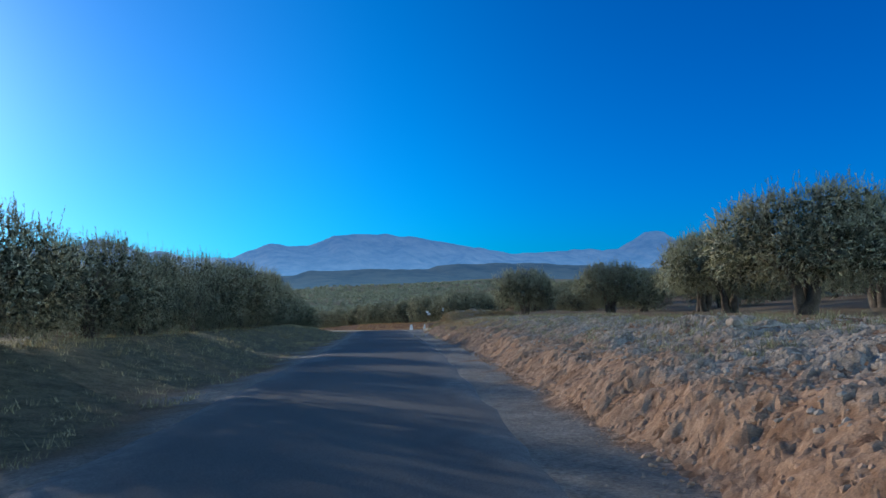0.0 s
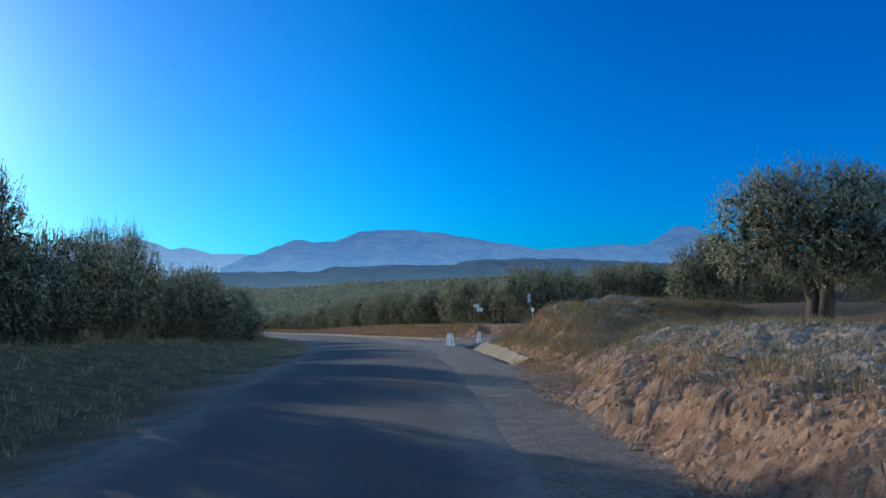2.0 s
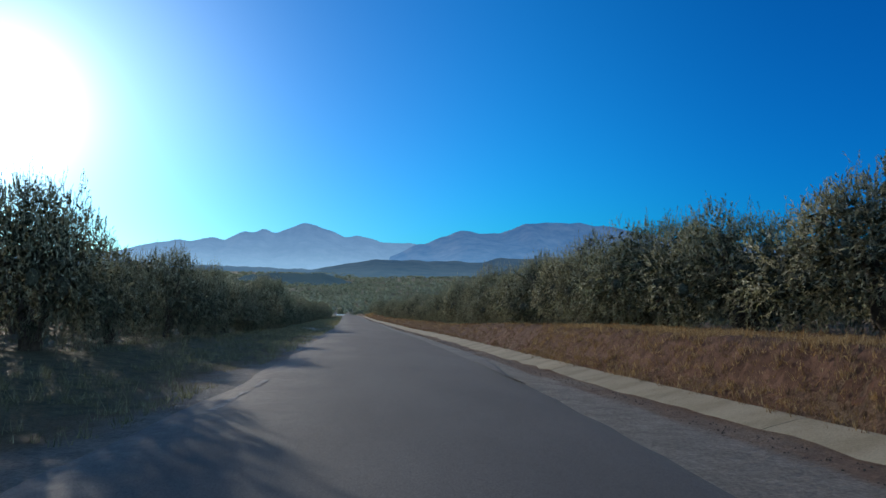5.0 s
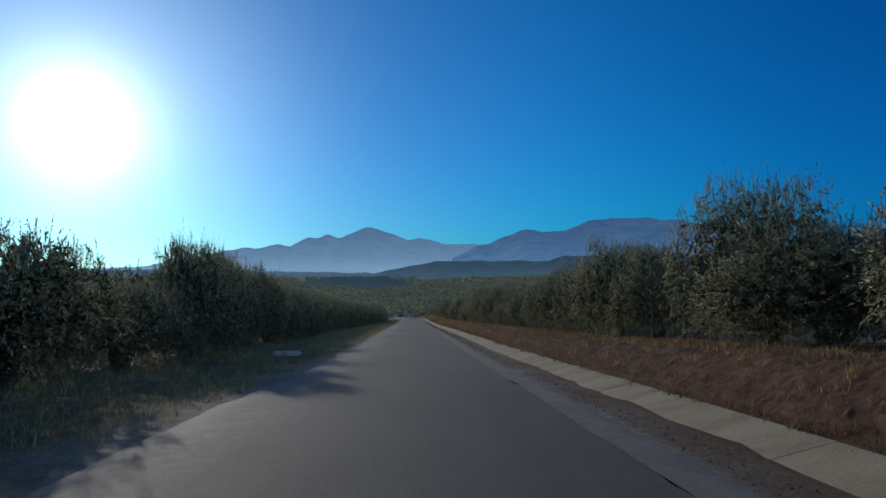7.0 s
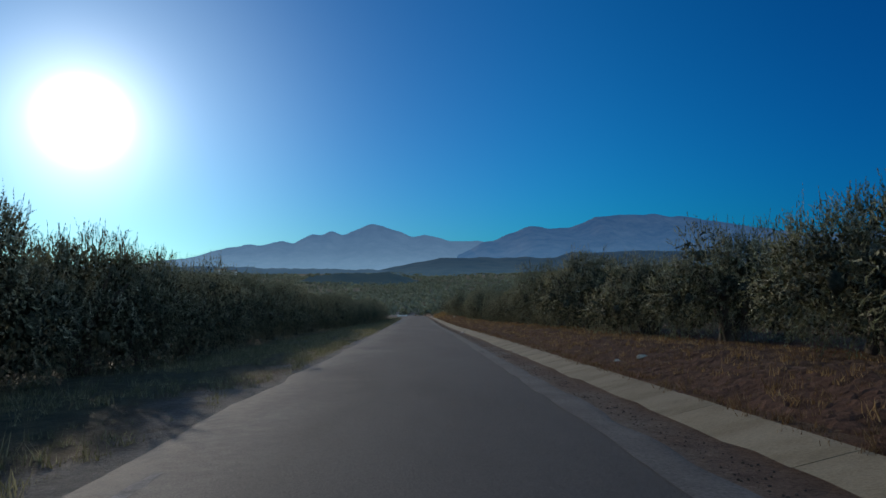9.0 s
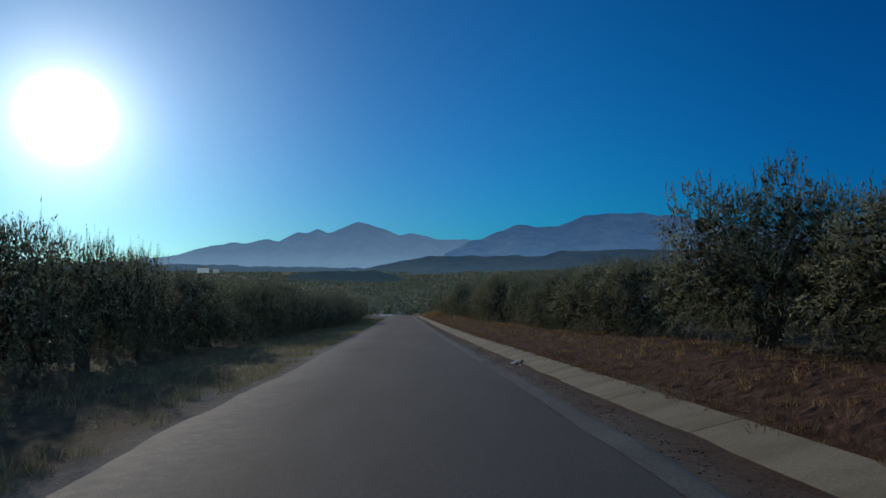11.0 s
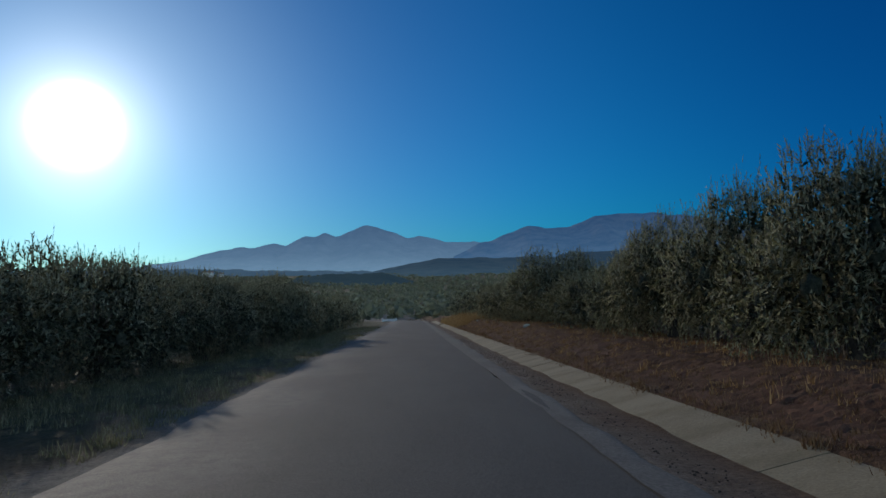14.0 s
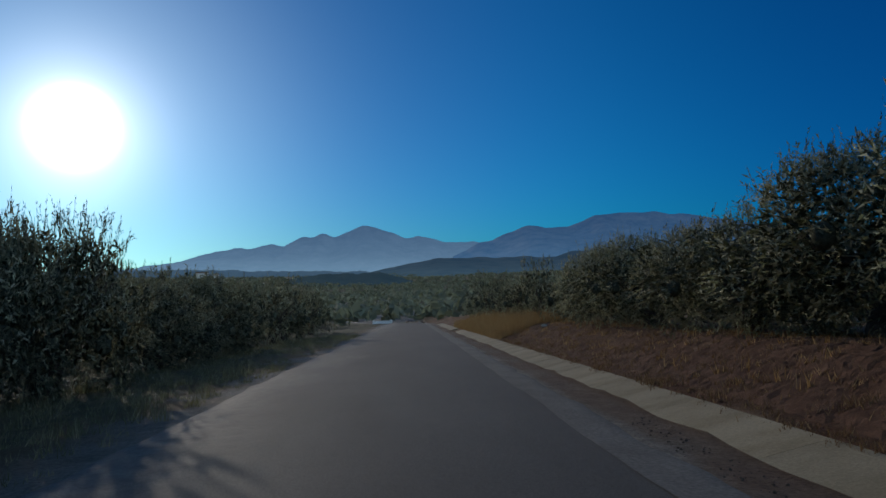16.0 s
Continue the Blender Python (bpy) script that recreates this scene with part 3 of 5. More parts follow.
def olive_tree(seed, width=5.2, height=3.9, skirt=0.05, sprigs=2400, per=8, leaf=(0.095, 0.0155), inner=1600):
    rng = np.random.default_rng(seed)
    tree = empty("olive_tree", Matrix())
    lobes = crown_lobes(rng, width, height, skirt)
    vol = np.array([l[1][0] * l[1][1] * l[1][2] for l in lobes]) ** 0.67
    pick = rng.choice(len(lobes), sprigs, p=vol / vol.sum())
    c = np.array([l[0] for l in lobes])[pick]
    r = np.array([l[1] for l in lobes])[pick]
    u = rng.normal(size=(sprigs, 3))
    u /= np.linalg.norm(u, axis=1, keepdims=True)
    lump = 1 + 0.16 * np.sin(u[:, 0] * 5 + pick) * np.sin(u[:, 1] * 6 + 2 * pick) * np.cos(u[:, 2] * 5)
    base = c + u * r * ((0.72 + 0.28 * np.sqrt(rng.random(sprigs))) * lump)[:, None]
    base[:, 2] = np.maximum(base[:, 2], 0.12)
    up = np.where(u[:, 2] > 0.2, 0.9, -0.9 + rng.random(sprigs) * 0.7)
    axis = u + np.stack([0 * up, 0 * up, up], -1) + rng.normal(size=(sprigs, 3)) * 0.35
    length = rng.uniform(0.22, 0.45, sprigs)
    v1, f1, n1 = leaves(base, axis, length, leaf, per, rng)
    # upright shoots that break the top of the crown
    ns = max(30, sprigs // 9)
    top = np.argsort(-(base[:, 2] + rng.random(sprigs) * 1.3))[:ns * 2:2]
    clump = np.round(base[top] / 0.5) * 0.5
    b2 = base[top] * 0.6 + clump * 0.4
    ax2 = np.stack([rng.normal(size=len(top)) * 0.16, rng.normal(size=len(top)) * 0.16, np.ones(len(top))], -1)
    v2, f2, n2 = leaves(b2, ax2, 0.2 + 0.6 * rng.random(len(top)) ** 2, (leaf[0] * 0.8, leaf[1] * 0.7), per * 2, rng, 0.4)
    crown = mesh_object("crown", np.r_[v1, v2], np.r_[f1, f2 + len(v1)], M_LEAF, tree)
    hearts = np.repeat(np.r_[c, c[top]] * (0.75, 0.75, 0.85), np.r_[np.full(sprigs, per * 3), np.full(len(top), per * 6)], 0)
    rounded_normals(crown, hearts, np.r_[n1, n2])
    allv = np.r_[v1, v2]
    TALL[tree.name] = float(np.sort(allv[:, 2])[-60])
    WIDE[tree.name] = float(np.quantile(np.hypot(allv[:, 0], allv[:, 1]), 0.97))
    # the dense inside, its shade put into colour: dark added cores, broad darker clumps
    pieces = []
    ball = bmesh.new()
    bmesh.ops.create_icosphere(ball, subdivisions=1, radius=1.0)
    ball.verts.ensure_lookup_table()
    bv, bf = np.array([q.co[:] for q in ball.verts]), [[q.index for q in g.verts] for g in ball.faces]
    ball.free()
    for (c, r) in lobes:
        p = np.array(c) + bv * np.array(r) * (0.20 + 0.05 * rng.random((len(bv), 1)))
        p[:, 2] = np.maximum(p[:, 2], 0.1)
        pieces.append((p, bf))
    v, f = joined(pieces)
    mesh_object("shade_core", v, f, M_SHADE_CORE, tree, smooth=True)
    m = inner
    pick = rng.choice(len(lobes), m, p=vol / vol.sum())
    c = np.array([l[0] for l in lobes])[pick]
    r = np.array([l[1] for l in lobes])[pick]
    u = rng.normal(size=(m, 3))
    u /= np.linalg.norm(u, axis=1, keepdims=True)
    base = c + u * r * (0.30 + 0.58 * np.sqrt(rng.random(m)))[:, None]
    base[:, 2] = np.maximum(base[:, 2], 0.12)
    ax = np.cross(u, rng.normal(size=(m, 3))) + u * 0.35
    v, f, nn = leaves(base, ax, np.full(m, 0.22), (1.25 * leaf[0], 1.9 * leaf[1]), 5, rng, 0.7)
    clumps = mesh_object("leaf_clumps", v, f, M_LEAF_SHADED, tree)
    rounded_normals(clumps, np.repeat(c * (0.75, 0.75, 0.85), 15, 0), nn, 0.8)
    # two or three leaning stems and their limbs
    pieces = []
    stems = rng.integers(2, 4)
    for s in range(stems):
        a = 6.283 * s / stems + rng.random()
        lean = rng.uniform(0.25, 0.6)
        p = [np.array((0.10 * math.cos(a), 0.10 * math.sin(a), -0.25))]
        for k in range(5):
            g = k / 4
            p.append(np.array((math.cos(a) * (0.12 + lean * g), math.sin(a) * (0.12 + lean * g), 0.1 + 1.5 * g)) + rng.normal(size=3) * 0.05)
        rad = np.linspace(0.26, 0.09, 6) * rng.uniform(0.8, 1.15)
        pieces.append(tube(p, rad, 8, 0.15, rng))
        for b in range(3):
            a2 = a + rng.uniform(-1.1, 1.1)
            end = p[-1] + np.array((math.cos(a2) * 0.9, math.sin(a2) * 0.9, rng.uniform(0.3, 1.0)))
            mid = (p[-2] + end) / 2 + rng.normal(size=3) * 0.08
            pieces.append(tube([p[-2], mid, end], [0.08, 0.055, 0.02], 6))
    v, f = joined(pieces)
    mesh_object("trunk", v, f, M_BARK, tree, smooth=True)
    return tree


GROVE = []
for n in range(6):
    GROVE.append(olive_tree(100 + n, (4.8, 5.2, 5.6)[n % 3], 3.5 + 0.15 * (n % 4)))
LONE = [olive_tree(120 + n, 5.4, 3.9, 0.8, 3200, inner=1700) for n in range(3)]
SLIM = [olive_tree(140 + n, 5.0, 3.8, sprigs=420, per=7, leaf=(0.15, 0.027), inner=220) for n in range(4)]
used = set()


def plant(x, y, height, kind, turn, label, group, half=0.0):
    src = kind
    z = float(ground_level(x, y))
    size = height / TALL[kind.name]
    wide = half / WIDE[kind.name] if half else size
    m = pose(x, y, z, 0, 0, turn) @ Matrix.Diagonal((wide, wide, size, 1))
    if src.name in used:
        ob = copy_thing(src, m @ Matrix.Diagonal((1 / src.scale.x, 1 / src.scale.y, 1 / src.scale.z, 1)))
    else:
        used.add(src.name)
        src.matrix_basis = m
        ob = src
    tagged(ob, label, "olive tree", group)
    return ob


rng = np.random.default_rng(7)
R_LABEL = "silver-green olive tree with drooping crown on the bank"
L_LABEL = "dark backlit olive tree with spiky shoots beside the road"
left_gap = curve([(-120, 7.2), (60, 7.2), (70, 6.9), (80, 5.7), (110, 5.6), (146, 5.3), (156, 6.7), (206, 6.7), (225, 6.2), (246, 5.2), (420, 4.7)])


def row(label, group, x_of, base, pairs, slim_from=285, kinds=None):
    """A row of trees: places along the road, how high their tops stand above it, and half their width."""
    for y, top, half in pairs:
        x = x_of(y) + rng.uniform(-0.3, 0.3)
        if label == L_LABEL and y > 84:
            top, half = 1.29 + (top * 0.93 - 1.29) * (1 + 0.14 * (float(left_gap(y)) - 4.7)), half * 0.92
        if label == L_LABEL:
            top = top * (1.10 if y < 62 else 1.0 + 0.11 * float(step(178, 190, y) * (1 - step(228, 240, y))))
        kind = (kinds or GROVE)[rng.integers(len(kinds or GROVE))] if y < slim_from else SLIM[rng.integers(4)]
        plant(x, y, max(2.2, top - base(y)), kind, rng.uniform(0, 360), label, group, half * 1.06)


def right_x(y):
    return 38.7 + 0.2 * math.sin(y)


def left_x(y):
    return float(edge_left(y) - left_gap(y))


R_GROUP, L_GROUP = "olive trees on the right bank", "olive trees on the left verge"
right_base = lambda y: 0.75 if y < 110 else 0.55
left_base = lambda y: float(left_level(y)) - 0.05
row(R_LABEL, R_GROUP, right_x, right_base, [(87.8, 4.2, 2.3), (91.8, 4.8, 2.3), (95.8, 5.0, 2.3), (102.7, 4.6, 2.7), (107.6, 4.4, 2.7), (111.8, 4.6, 2.7), (114.6, 3.8, 2.3), (117.0, 4.6, 2.3), (121.0, 4.6, 2.3), (126.8, 4.8, 2.7), (130.0, 3.8, 2.3)])
row(R_LABEL, R_GROUP, right_x, right_base, [(135.8, 3.6, 2.7), (138.6, 5.2, 2.3), (146.2, 4.2, 1.9), (149.4, 4.8, 1.9), (155.0, 4.4, 1.9), (160.0, 4.4, 2.3), (164.8, 4.0, 2.3), (171.4, 4.2, 2.3), (178.0, 3.8, 2.3), (185.2, 4.6, 2.7), (190.0, 3.8, 2.3)])
row(R_LABEL, R_GROUP, right_x, right_base, [(195.4, 4.8, 2.7), (204.5, 3.6, 1.9), (207.8, 3.8, 2.7), (214.6, 3.8, 1.9), (218.4, 3.2, 1.6), (227.6, 4.3, 1.6), (235.8, 4.7, 2.2), (240.1, 4.8, 2.1), (244.6, 4.6, 1.9), (247.4, 4.0, 1.9), (252.9, 3.2, 2.3)])
row(R_LABEL, R_GROUP, right_x, right_base, [(259.2, 4.6, 2.7), (264.5, 4.2, 2.7), (268.4, 3.4, 2.3), (273.9, 3.6, 2.7), (279.0, 3.8, 2.3), (285.0, 3.2, 2.3), (292.2, 4.2, 1.5), (299.0, 3.6, 2.3), (307.0, 3.8, 2.3), (317.2, 5.0, 2.7)])
row(L_LABEL, L_GROUP, left_x, left_base, [(8.0, 3.8, 2.3), (13.0, 3.8, 2.3), (18.0, 3.8, 2.3), (23.6, 3.8, 2.3), (29.4, 4.0, 1.5), (36.2, 4.4, 2.3), (40.0, 4.4, 2.7), (45.4, 4.6, 2.3), (50.2, 3.8, 2.3), (51.8, 4.6, 1.5), (57.0, 5.0, 1.9)])
row(L_LABEL, L_GROUP, left_x, left_base, [(62.0, 4.4, 2.3), (66.4, 5.2, 1.5), (71.5, 4.2, 2.7), (75.6, 4.6, 1.5), (81.9, 3.8, 2.3), (83.6, 4.2, 1.7), (89.0, 3.4, 1.6), (96.2, 4.9, 1.8), (92.2, 3.4, 1.5), (101.0, 4.3, 1.8), (107.6, 4.7, 2.1)])
row(L_LABEL, L_GROUP, left_x, left_base, [(112.6, 3.2, 1.5), (118.0, 3.9, 1.9), (121.5, 3.4, 1.7), (125.1, 3.8, 1.5), (130.0, 3.2, 2.3), (135.5, 3.4, 2.3), (140.5, 2.6, 2.3), (145.6, 4.4, 1.7), (148.4, 4.3, 1.7), (154.8, 4.5, 1.8), (158, 4.0, 1.7)])
row(L_LABEL, L_GROUP, left_x, left_base, [(161.5, 4.3, 2.3), (166.0, 4.0, 2.3), (171.1, 3.6, 2.3), (175.0, 3.4, 2.3), (179.5, 3.4, 2.3), (184.6, 3.2, 2.3), (190.0, 3.2, 2.3), (195.0, 3.2, 2.3), (201.2, 3.2, 1.9), (205, 3.2, 1.5), (209.5, 2.8, 2.3)])
row(L_LABEL, L_GROUP, left_x, left_base, [(214.0, 2.2, 2.3), (220.2, 3.0, 2.3), (226.4, 3.2, 2.3), (228.8, 2.8, 2.3), (231.4, 3.4, 1.5), (237.0, 2.8, 2.3), (242.0, 3.4, 2.3), (247.0, 3.4, 2.3), (251, 3.4, 2.3), (255.0, 3.4, 1.5), (259.0, 3.4, 2.3)])
row(L_LABEL, L_GROUP, left_x, left_base, [(265.2, 4.2, 2.3), (269.0, 4.1, 2.3), (276.0, 3.0, 2.3), (282.0, 3.4, 2.3), (288.0, 3.4, 2.3), (294.0, 3.6, 2.3), (300.0, 4.2, 2.3), (306.0, 3.8, 2.3), (312.0, 3.8, 2.3)])
# bushes added in the row's gaps to keep sun off verge and road
for y in (16, 26.8, 33.2, 43.4, 54.2, 59.6, 64.4, 68.9, 78.6):
    plant(left_x(y) + 0.4, y, rng.uniform(2.4, 3.0), GROVE[rng.integers(6)], rng.uniform(0, 360), "low olive bush added in a gap between trees to shade the verge", L_GROUP, rng.uniform(1.1, 1.5))
for x, y, h in [(40.3, 66.6, 4.2), (38.9, 82.8, 4.4), (42.8, 85.5, 4.5), (37.5, 36.5, 4.2), (40.5, 48.5, 4.0), (44.5, 55.0, 4.0), (1.0, 53, 4.6), (4.3, 58.5, 4.6), (8.6, 64.5, 4.4), (-4.5, 36, 4.0), (-2, 45, 4.2)]:
    plant(x, y, h, GROVE[rng.integers(6)], rng.uniform(0, 360), "silver-green olive tree with full rounded crown", "olive trees of the grove")
LONE_TREES = [(30.9, 52.4, 4.6), (33.2, 43.5, 4.3), (30.6, 31.4, 5.0), (26.6, 25.6, 4.6), (18.9, 15.2, 4.3), (25.2, 17.0, 4.6)]
for x, y, h in LONE_TREES:
    plant(x, y, h, LONE[int(y) % 3], rng.uniform(0, 360), "old olive tree with bare trunks and drooping grey-green crown", R_GROUP, 2.9)
HILL_TREES = [(49.2, 88.6, 3.1), (51.4, 84.6, 3.2), (53.6, 80.6, 3.3), (56.6, 85.5, 3.2), (54.0, 91.0, 3.2), (57.8, 78.5, 3.4), (49.0, 71.0, 3.6), (53.5, 73.5, 3.5), (47.0, 62.0, 3.9), (55.0, 66.0, 3.6), (60.5, 90.0, 3.3), (61.5, 74.0, 3.5), (57.0, 57.0, 3.8), (63.0, 64.0, 3.6), (48.0, 36.0, 4.0), (52.0, 45.0, 4.0), (46.0, 26.0, 4.0)]
for x, y, h in HILL_TREES:
    plant(x, y, h, GROVE[rng.integers(6)], rng.uniform(0, 360), "olive tree on the terraced slope above the farm track", "olive trees of the grove")
for y in np.arange(88, 320, 7.3):
    for k in (1, 2):
        plant(38.7 + 7.2 * k + rng.uniform(-0.6, 0.6), y + rng.uniform(-0.9, 0.9), rng.uniform(3.0, 3.4), SLIM[rng.integers(4)], rng.uniform(0, 360), "olive tree in a planted row of the grove", "olive trees of the grove")
for y in np.arange(10, 320, 8.0):
    plant(left_x(y) - 7.2 + rng.uniform(-0.6, 0.6), y + rng.uniform(-0.9, 0.9), rng.uniform(2.6, 3.1) if y < 75 else rng.uniform(4.5, 5.1) + (0.7 if y < 130 else 0.0), SLIM[rng.integers(4)], rng.uniform(0, 360), "olive tree in a planted row of the grove", "olive trees of the grove")


def far_grove():
    """The planted slopes of the valley: thousands of small crowns."""
    rng = np.random.default_rng(11)
    spots = []
    for ga in np.arange(-1100, 1300, 8.3):
        for gb in np.arange(-500, 2300, 8.3):
            gx, gy = 30 + 0.935 * ga - 0.355 * gb, 100 + 0.355 * ga + 0.935 * gb
            if gy < -20 or gy > 2000:
                continue
            if 318 < gy < 455 and abs(gx - float(edge_left(gy)) - 2.5) < 7:
                continue
            if 40 < gy < 105 and 0 < gx - float(edge_right(gy)) < 36:
                continue
            if gy < 322 and -19 < gx - (float(edge_left(gy)) + float(edge_right(gy))) / 2 < 29:
                continue
            d = math.hypot(gx - 25, gy - 130)
            ang = math.degrees(math.atan2(gx - 15, gy + 30))
            if not -32 < ang < 56 or d > 1950:
                continue
            keep = 1.0 if d < 520 else (520 / d) ** 1.5
            if rng.random() < keep:
                spots.append((gx + rng.uniform(-1.6, 1.6), gy + rng.uniform(-1.6, 1.6), min(2.6, 1 / math.sqrt(keep)), d))
    spots = np.array(spots)
    z = ground_level(spots[:, 0], spots[:, 1], False)
    vs, fs, o = [], [], 0
    for (x, y, grow, d), g in zip(spots, z):
        q = 40 if d < 220 else 16 if d < 800 else 9
        u = rng.normal(size=(q, 3))
        u /= np.linalg.norm(u, axis=1, keepdims=True)
        p = np.array((x, y, g + 1.9)) + u * np.array((2.1 * grow, 2.1 * grow, 1.75)) * rng.uniform(0.6, 1.02, (q, 1)) * rng.uniform(0.85, 1.1)
        a = np.cross(u, rng.normal(size=(q, 3)))
        a /= np.linalg.norm(a, axis=1, keepdims=True)
        b = np.cross(u, a) + u * 0.4
        s = (0.75 if q == 40 else 1.15) * grow * rng.uniform(0.6, 1.2, (q, 1))
        v = np.stack([p - a * s * 0.6, p + b * s, p + a * s * 0.6, p - b * s], 1).reshape(-1, 3)
        vs.append(v)
        fs.append(np.arange(len(v)).reshape(-1, 4) + o)
        o += len(v)
    ob = mesh_object("distant_olive_grove", np.concatenate(vs), np.concatenate(fs), M_FAR)
    return tagged(ob, "planted olive groves covering the valley and slopes", "olive grove", kind="stuff")


far_grove()


# ---- hills and mountains ----
def ridge(name, label, y0, peaks, material, depth, foot, rough, seed, x0, x1, nx=260, nv=26, bumps=0.0):
    """A range: its crest is the highest of several peaks, each with a slope to either side; gullies run down to its foot."""
    xs = np.linspace(x0, x1, nx)
    crest = np.full(nx, -1e3)
    for px, pz, sl, dl, sr, dr in peaks:
        d = np.abs(xs - px)
        near, reach = np.where(xs < px, sl, sr), np.where(xs < px, dl, dr)
        crest = np.maximum(crest, pz + 4 - np.sqrt((near * np.minimum(d, reach)) ** 2 + 16) - 0.5 * np.maximum(d - reach, 0))
    k = np.hanning(7)
    crest = np.convolve(np.pad(crest, 3, "edge"), k / k.sum(), "valid")
    crest = crest + fbm(xs / 60, xs * 0, 4, seed) * rough + np.abs(fbm(xs / 13, xs * 0, 3, seed + 3)) * bumps
    v = np.linspace(0, 1, nv)
    xx = np.repeat(xs[:, None], nv, 1)
    g = fbm(xx / 150 + 0.4 * v, v[None, :] * 2.5 + 0 * xx, 4, seed + 7)
    zz = crest[:, None] * (1 - v ** 0.8) + foot * v ** 0.8 + g * (crest[:, None] - foot).clip(0, 400) * 0.13 * np.sin(np.pi * v)
    yy = y0 - depth * v[None, :] + g * depth * 0.10 * v + 0 * xx
    i = np.arange(nx * nv).reshape(nx, nv)
    faces = np.stack([i[:-1, :-1], i[:-1, 1:], i[1:, 1:], i[1:, :-1]], -1).reshape(-1, 4)
    back = np.stack([xs, np.full(nx, y0 + depth * 0.5), np.full(nx, foot)], -1)
    verts = np.r_[np.stack([xx, yy, zz], -1).reshape(-1, 3), back]
    b = np.arange(nx) + nx * nv
    faces = np.r_[faces, np.stack([i[:-1, 0], i[1:, 0], b[1:], b[:-1]], -1)]
    ob = mesh_object(name, verts, faces, material, smooth=True)
    return tagged(ob, label, name.replace("_", " "), kind="structure")


def at3400(x, z):
    return 30 + (x - 30) * 0.785, (z + 9) * 0.785 - 9


# second colour pair: air light and low haze painted on each slope as glow
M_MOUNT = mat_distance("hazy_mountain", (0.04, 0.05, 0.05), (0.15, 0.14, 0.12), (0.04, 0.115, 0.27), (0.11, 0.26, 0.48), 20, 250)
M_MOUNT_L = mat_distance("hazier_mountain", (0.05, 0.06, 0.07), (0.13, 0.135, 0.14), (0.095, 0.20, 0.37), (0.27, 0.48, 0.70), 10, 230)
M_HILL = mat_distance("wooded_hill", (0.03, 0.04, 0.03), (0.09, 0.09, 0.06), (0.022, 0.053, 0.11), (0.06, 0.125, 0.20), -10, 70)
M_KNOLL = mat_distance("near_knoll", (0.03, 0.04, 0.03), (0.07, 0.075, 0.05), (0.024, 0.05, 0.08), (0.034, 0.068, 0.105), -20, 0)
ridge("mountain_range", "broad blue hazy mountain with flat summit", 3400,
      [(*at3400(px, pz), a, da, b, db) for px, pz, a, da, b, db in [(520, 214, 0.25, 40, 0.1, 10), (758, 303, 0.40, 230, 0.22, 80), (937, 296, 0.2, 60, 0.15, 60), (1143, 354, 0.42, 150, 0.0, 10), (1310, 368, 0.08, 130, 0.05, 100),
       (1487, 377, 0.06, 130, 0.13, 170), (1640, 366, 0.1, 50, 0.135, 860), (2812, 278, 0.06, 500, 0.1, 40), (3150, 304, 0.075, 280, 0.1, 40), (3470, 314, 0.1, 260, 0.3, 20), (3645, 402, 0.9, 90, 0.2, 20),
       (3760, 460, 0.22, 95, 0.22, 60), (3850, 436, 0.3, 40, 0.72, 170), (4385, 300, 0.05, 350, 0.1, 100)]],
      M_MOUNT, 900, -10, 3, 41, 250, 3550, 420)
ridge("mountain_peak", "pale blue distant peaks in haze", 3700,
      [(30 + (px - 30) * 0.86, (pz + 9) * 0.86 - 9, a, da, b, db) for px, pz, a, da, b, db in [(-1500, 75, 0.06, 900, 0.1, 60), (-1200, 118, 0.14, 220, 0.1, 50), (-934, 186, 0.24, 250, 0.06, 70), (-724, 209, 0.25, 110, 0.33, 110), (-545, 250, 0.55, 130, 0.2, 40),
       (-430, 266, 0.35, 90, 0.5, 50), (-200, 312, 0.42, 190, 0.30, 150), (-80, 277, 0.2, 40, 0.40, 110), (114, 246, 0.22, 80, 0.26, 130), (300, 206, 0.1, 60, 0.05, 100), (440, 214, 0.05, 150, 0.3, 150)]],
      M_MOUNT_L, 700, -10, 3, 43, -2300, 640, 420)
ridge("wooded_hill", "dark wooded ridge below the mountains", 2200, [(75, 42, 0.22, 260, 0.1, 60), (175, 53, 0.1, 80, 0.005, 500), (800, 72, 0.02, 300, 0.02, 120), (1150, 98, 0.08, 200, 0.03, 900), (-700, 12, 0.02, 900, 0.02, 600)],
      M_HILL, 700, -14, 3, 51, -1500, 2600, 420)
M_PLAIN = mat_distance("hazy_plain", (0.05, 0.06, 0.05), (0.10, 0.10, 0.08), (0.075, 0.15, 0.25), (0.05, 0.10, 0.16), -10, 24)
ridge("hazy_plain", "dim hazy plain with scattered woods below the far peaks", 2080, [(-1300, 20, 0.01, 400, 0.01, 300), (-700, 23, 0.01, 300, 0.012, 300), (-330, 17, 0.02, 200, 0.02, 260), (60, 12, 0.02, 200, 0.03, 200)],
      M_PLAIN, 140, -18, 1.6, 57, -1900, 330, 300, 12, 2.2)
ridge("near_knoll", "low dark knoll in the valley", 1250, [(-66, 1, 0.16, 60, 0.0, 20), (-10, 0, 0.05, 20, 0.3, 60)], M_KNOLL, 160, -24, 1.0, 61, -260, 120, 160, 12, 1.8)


# ---- concrete gutter, culvert and posts beside the road ----
SHALLOW = [(0.0, -0.10), (0.05, -0.10), (0.84, 0.09), (0.92, 0.105), (0.95, 0.0), (0.05, -0.30), (0.0, -0.30)]
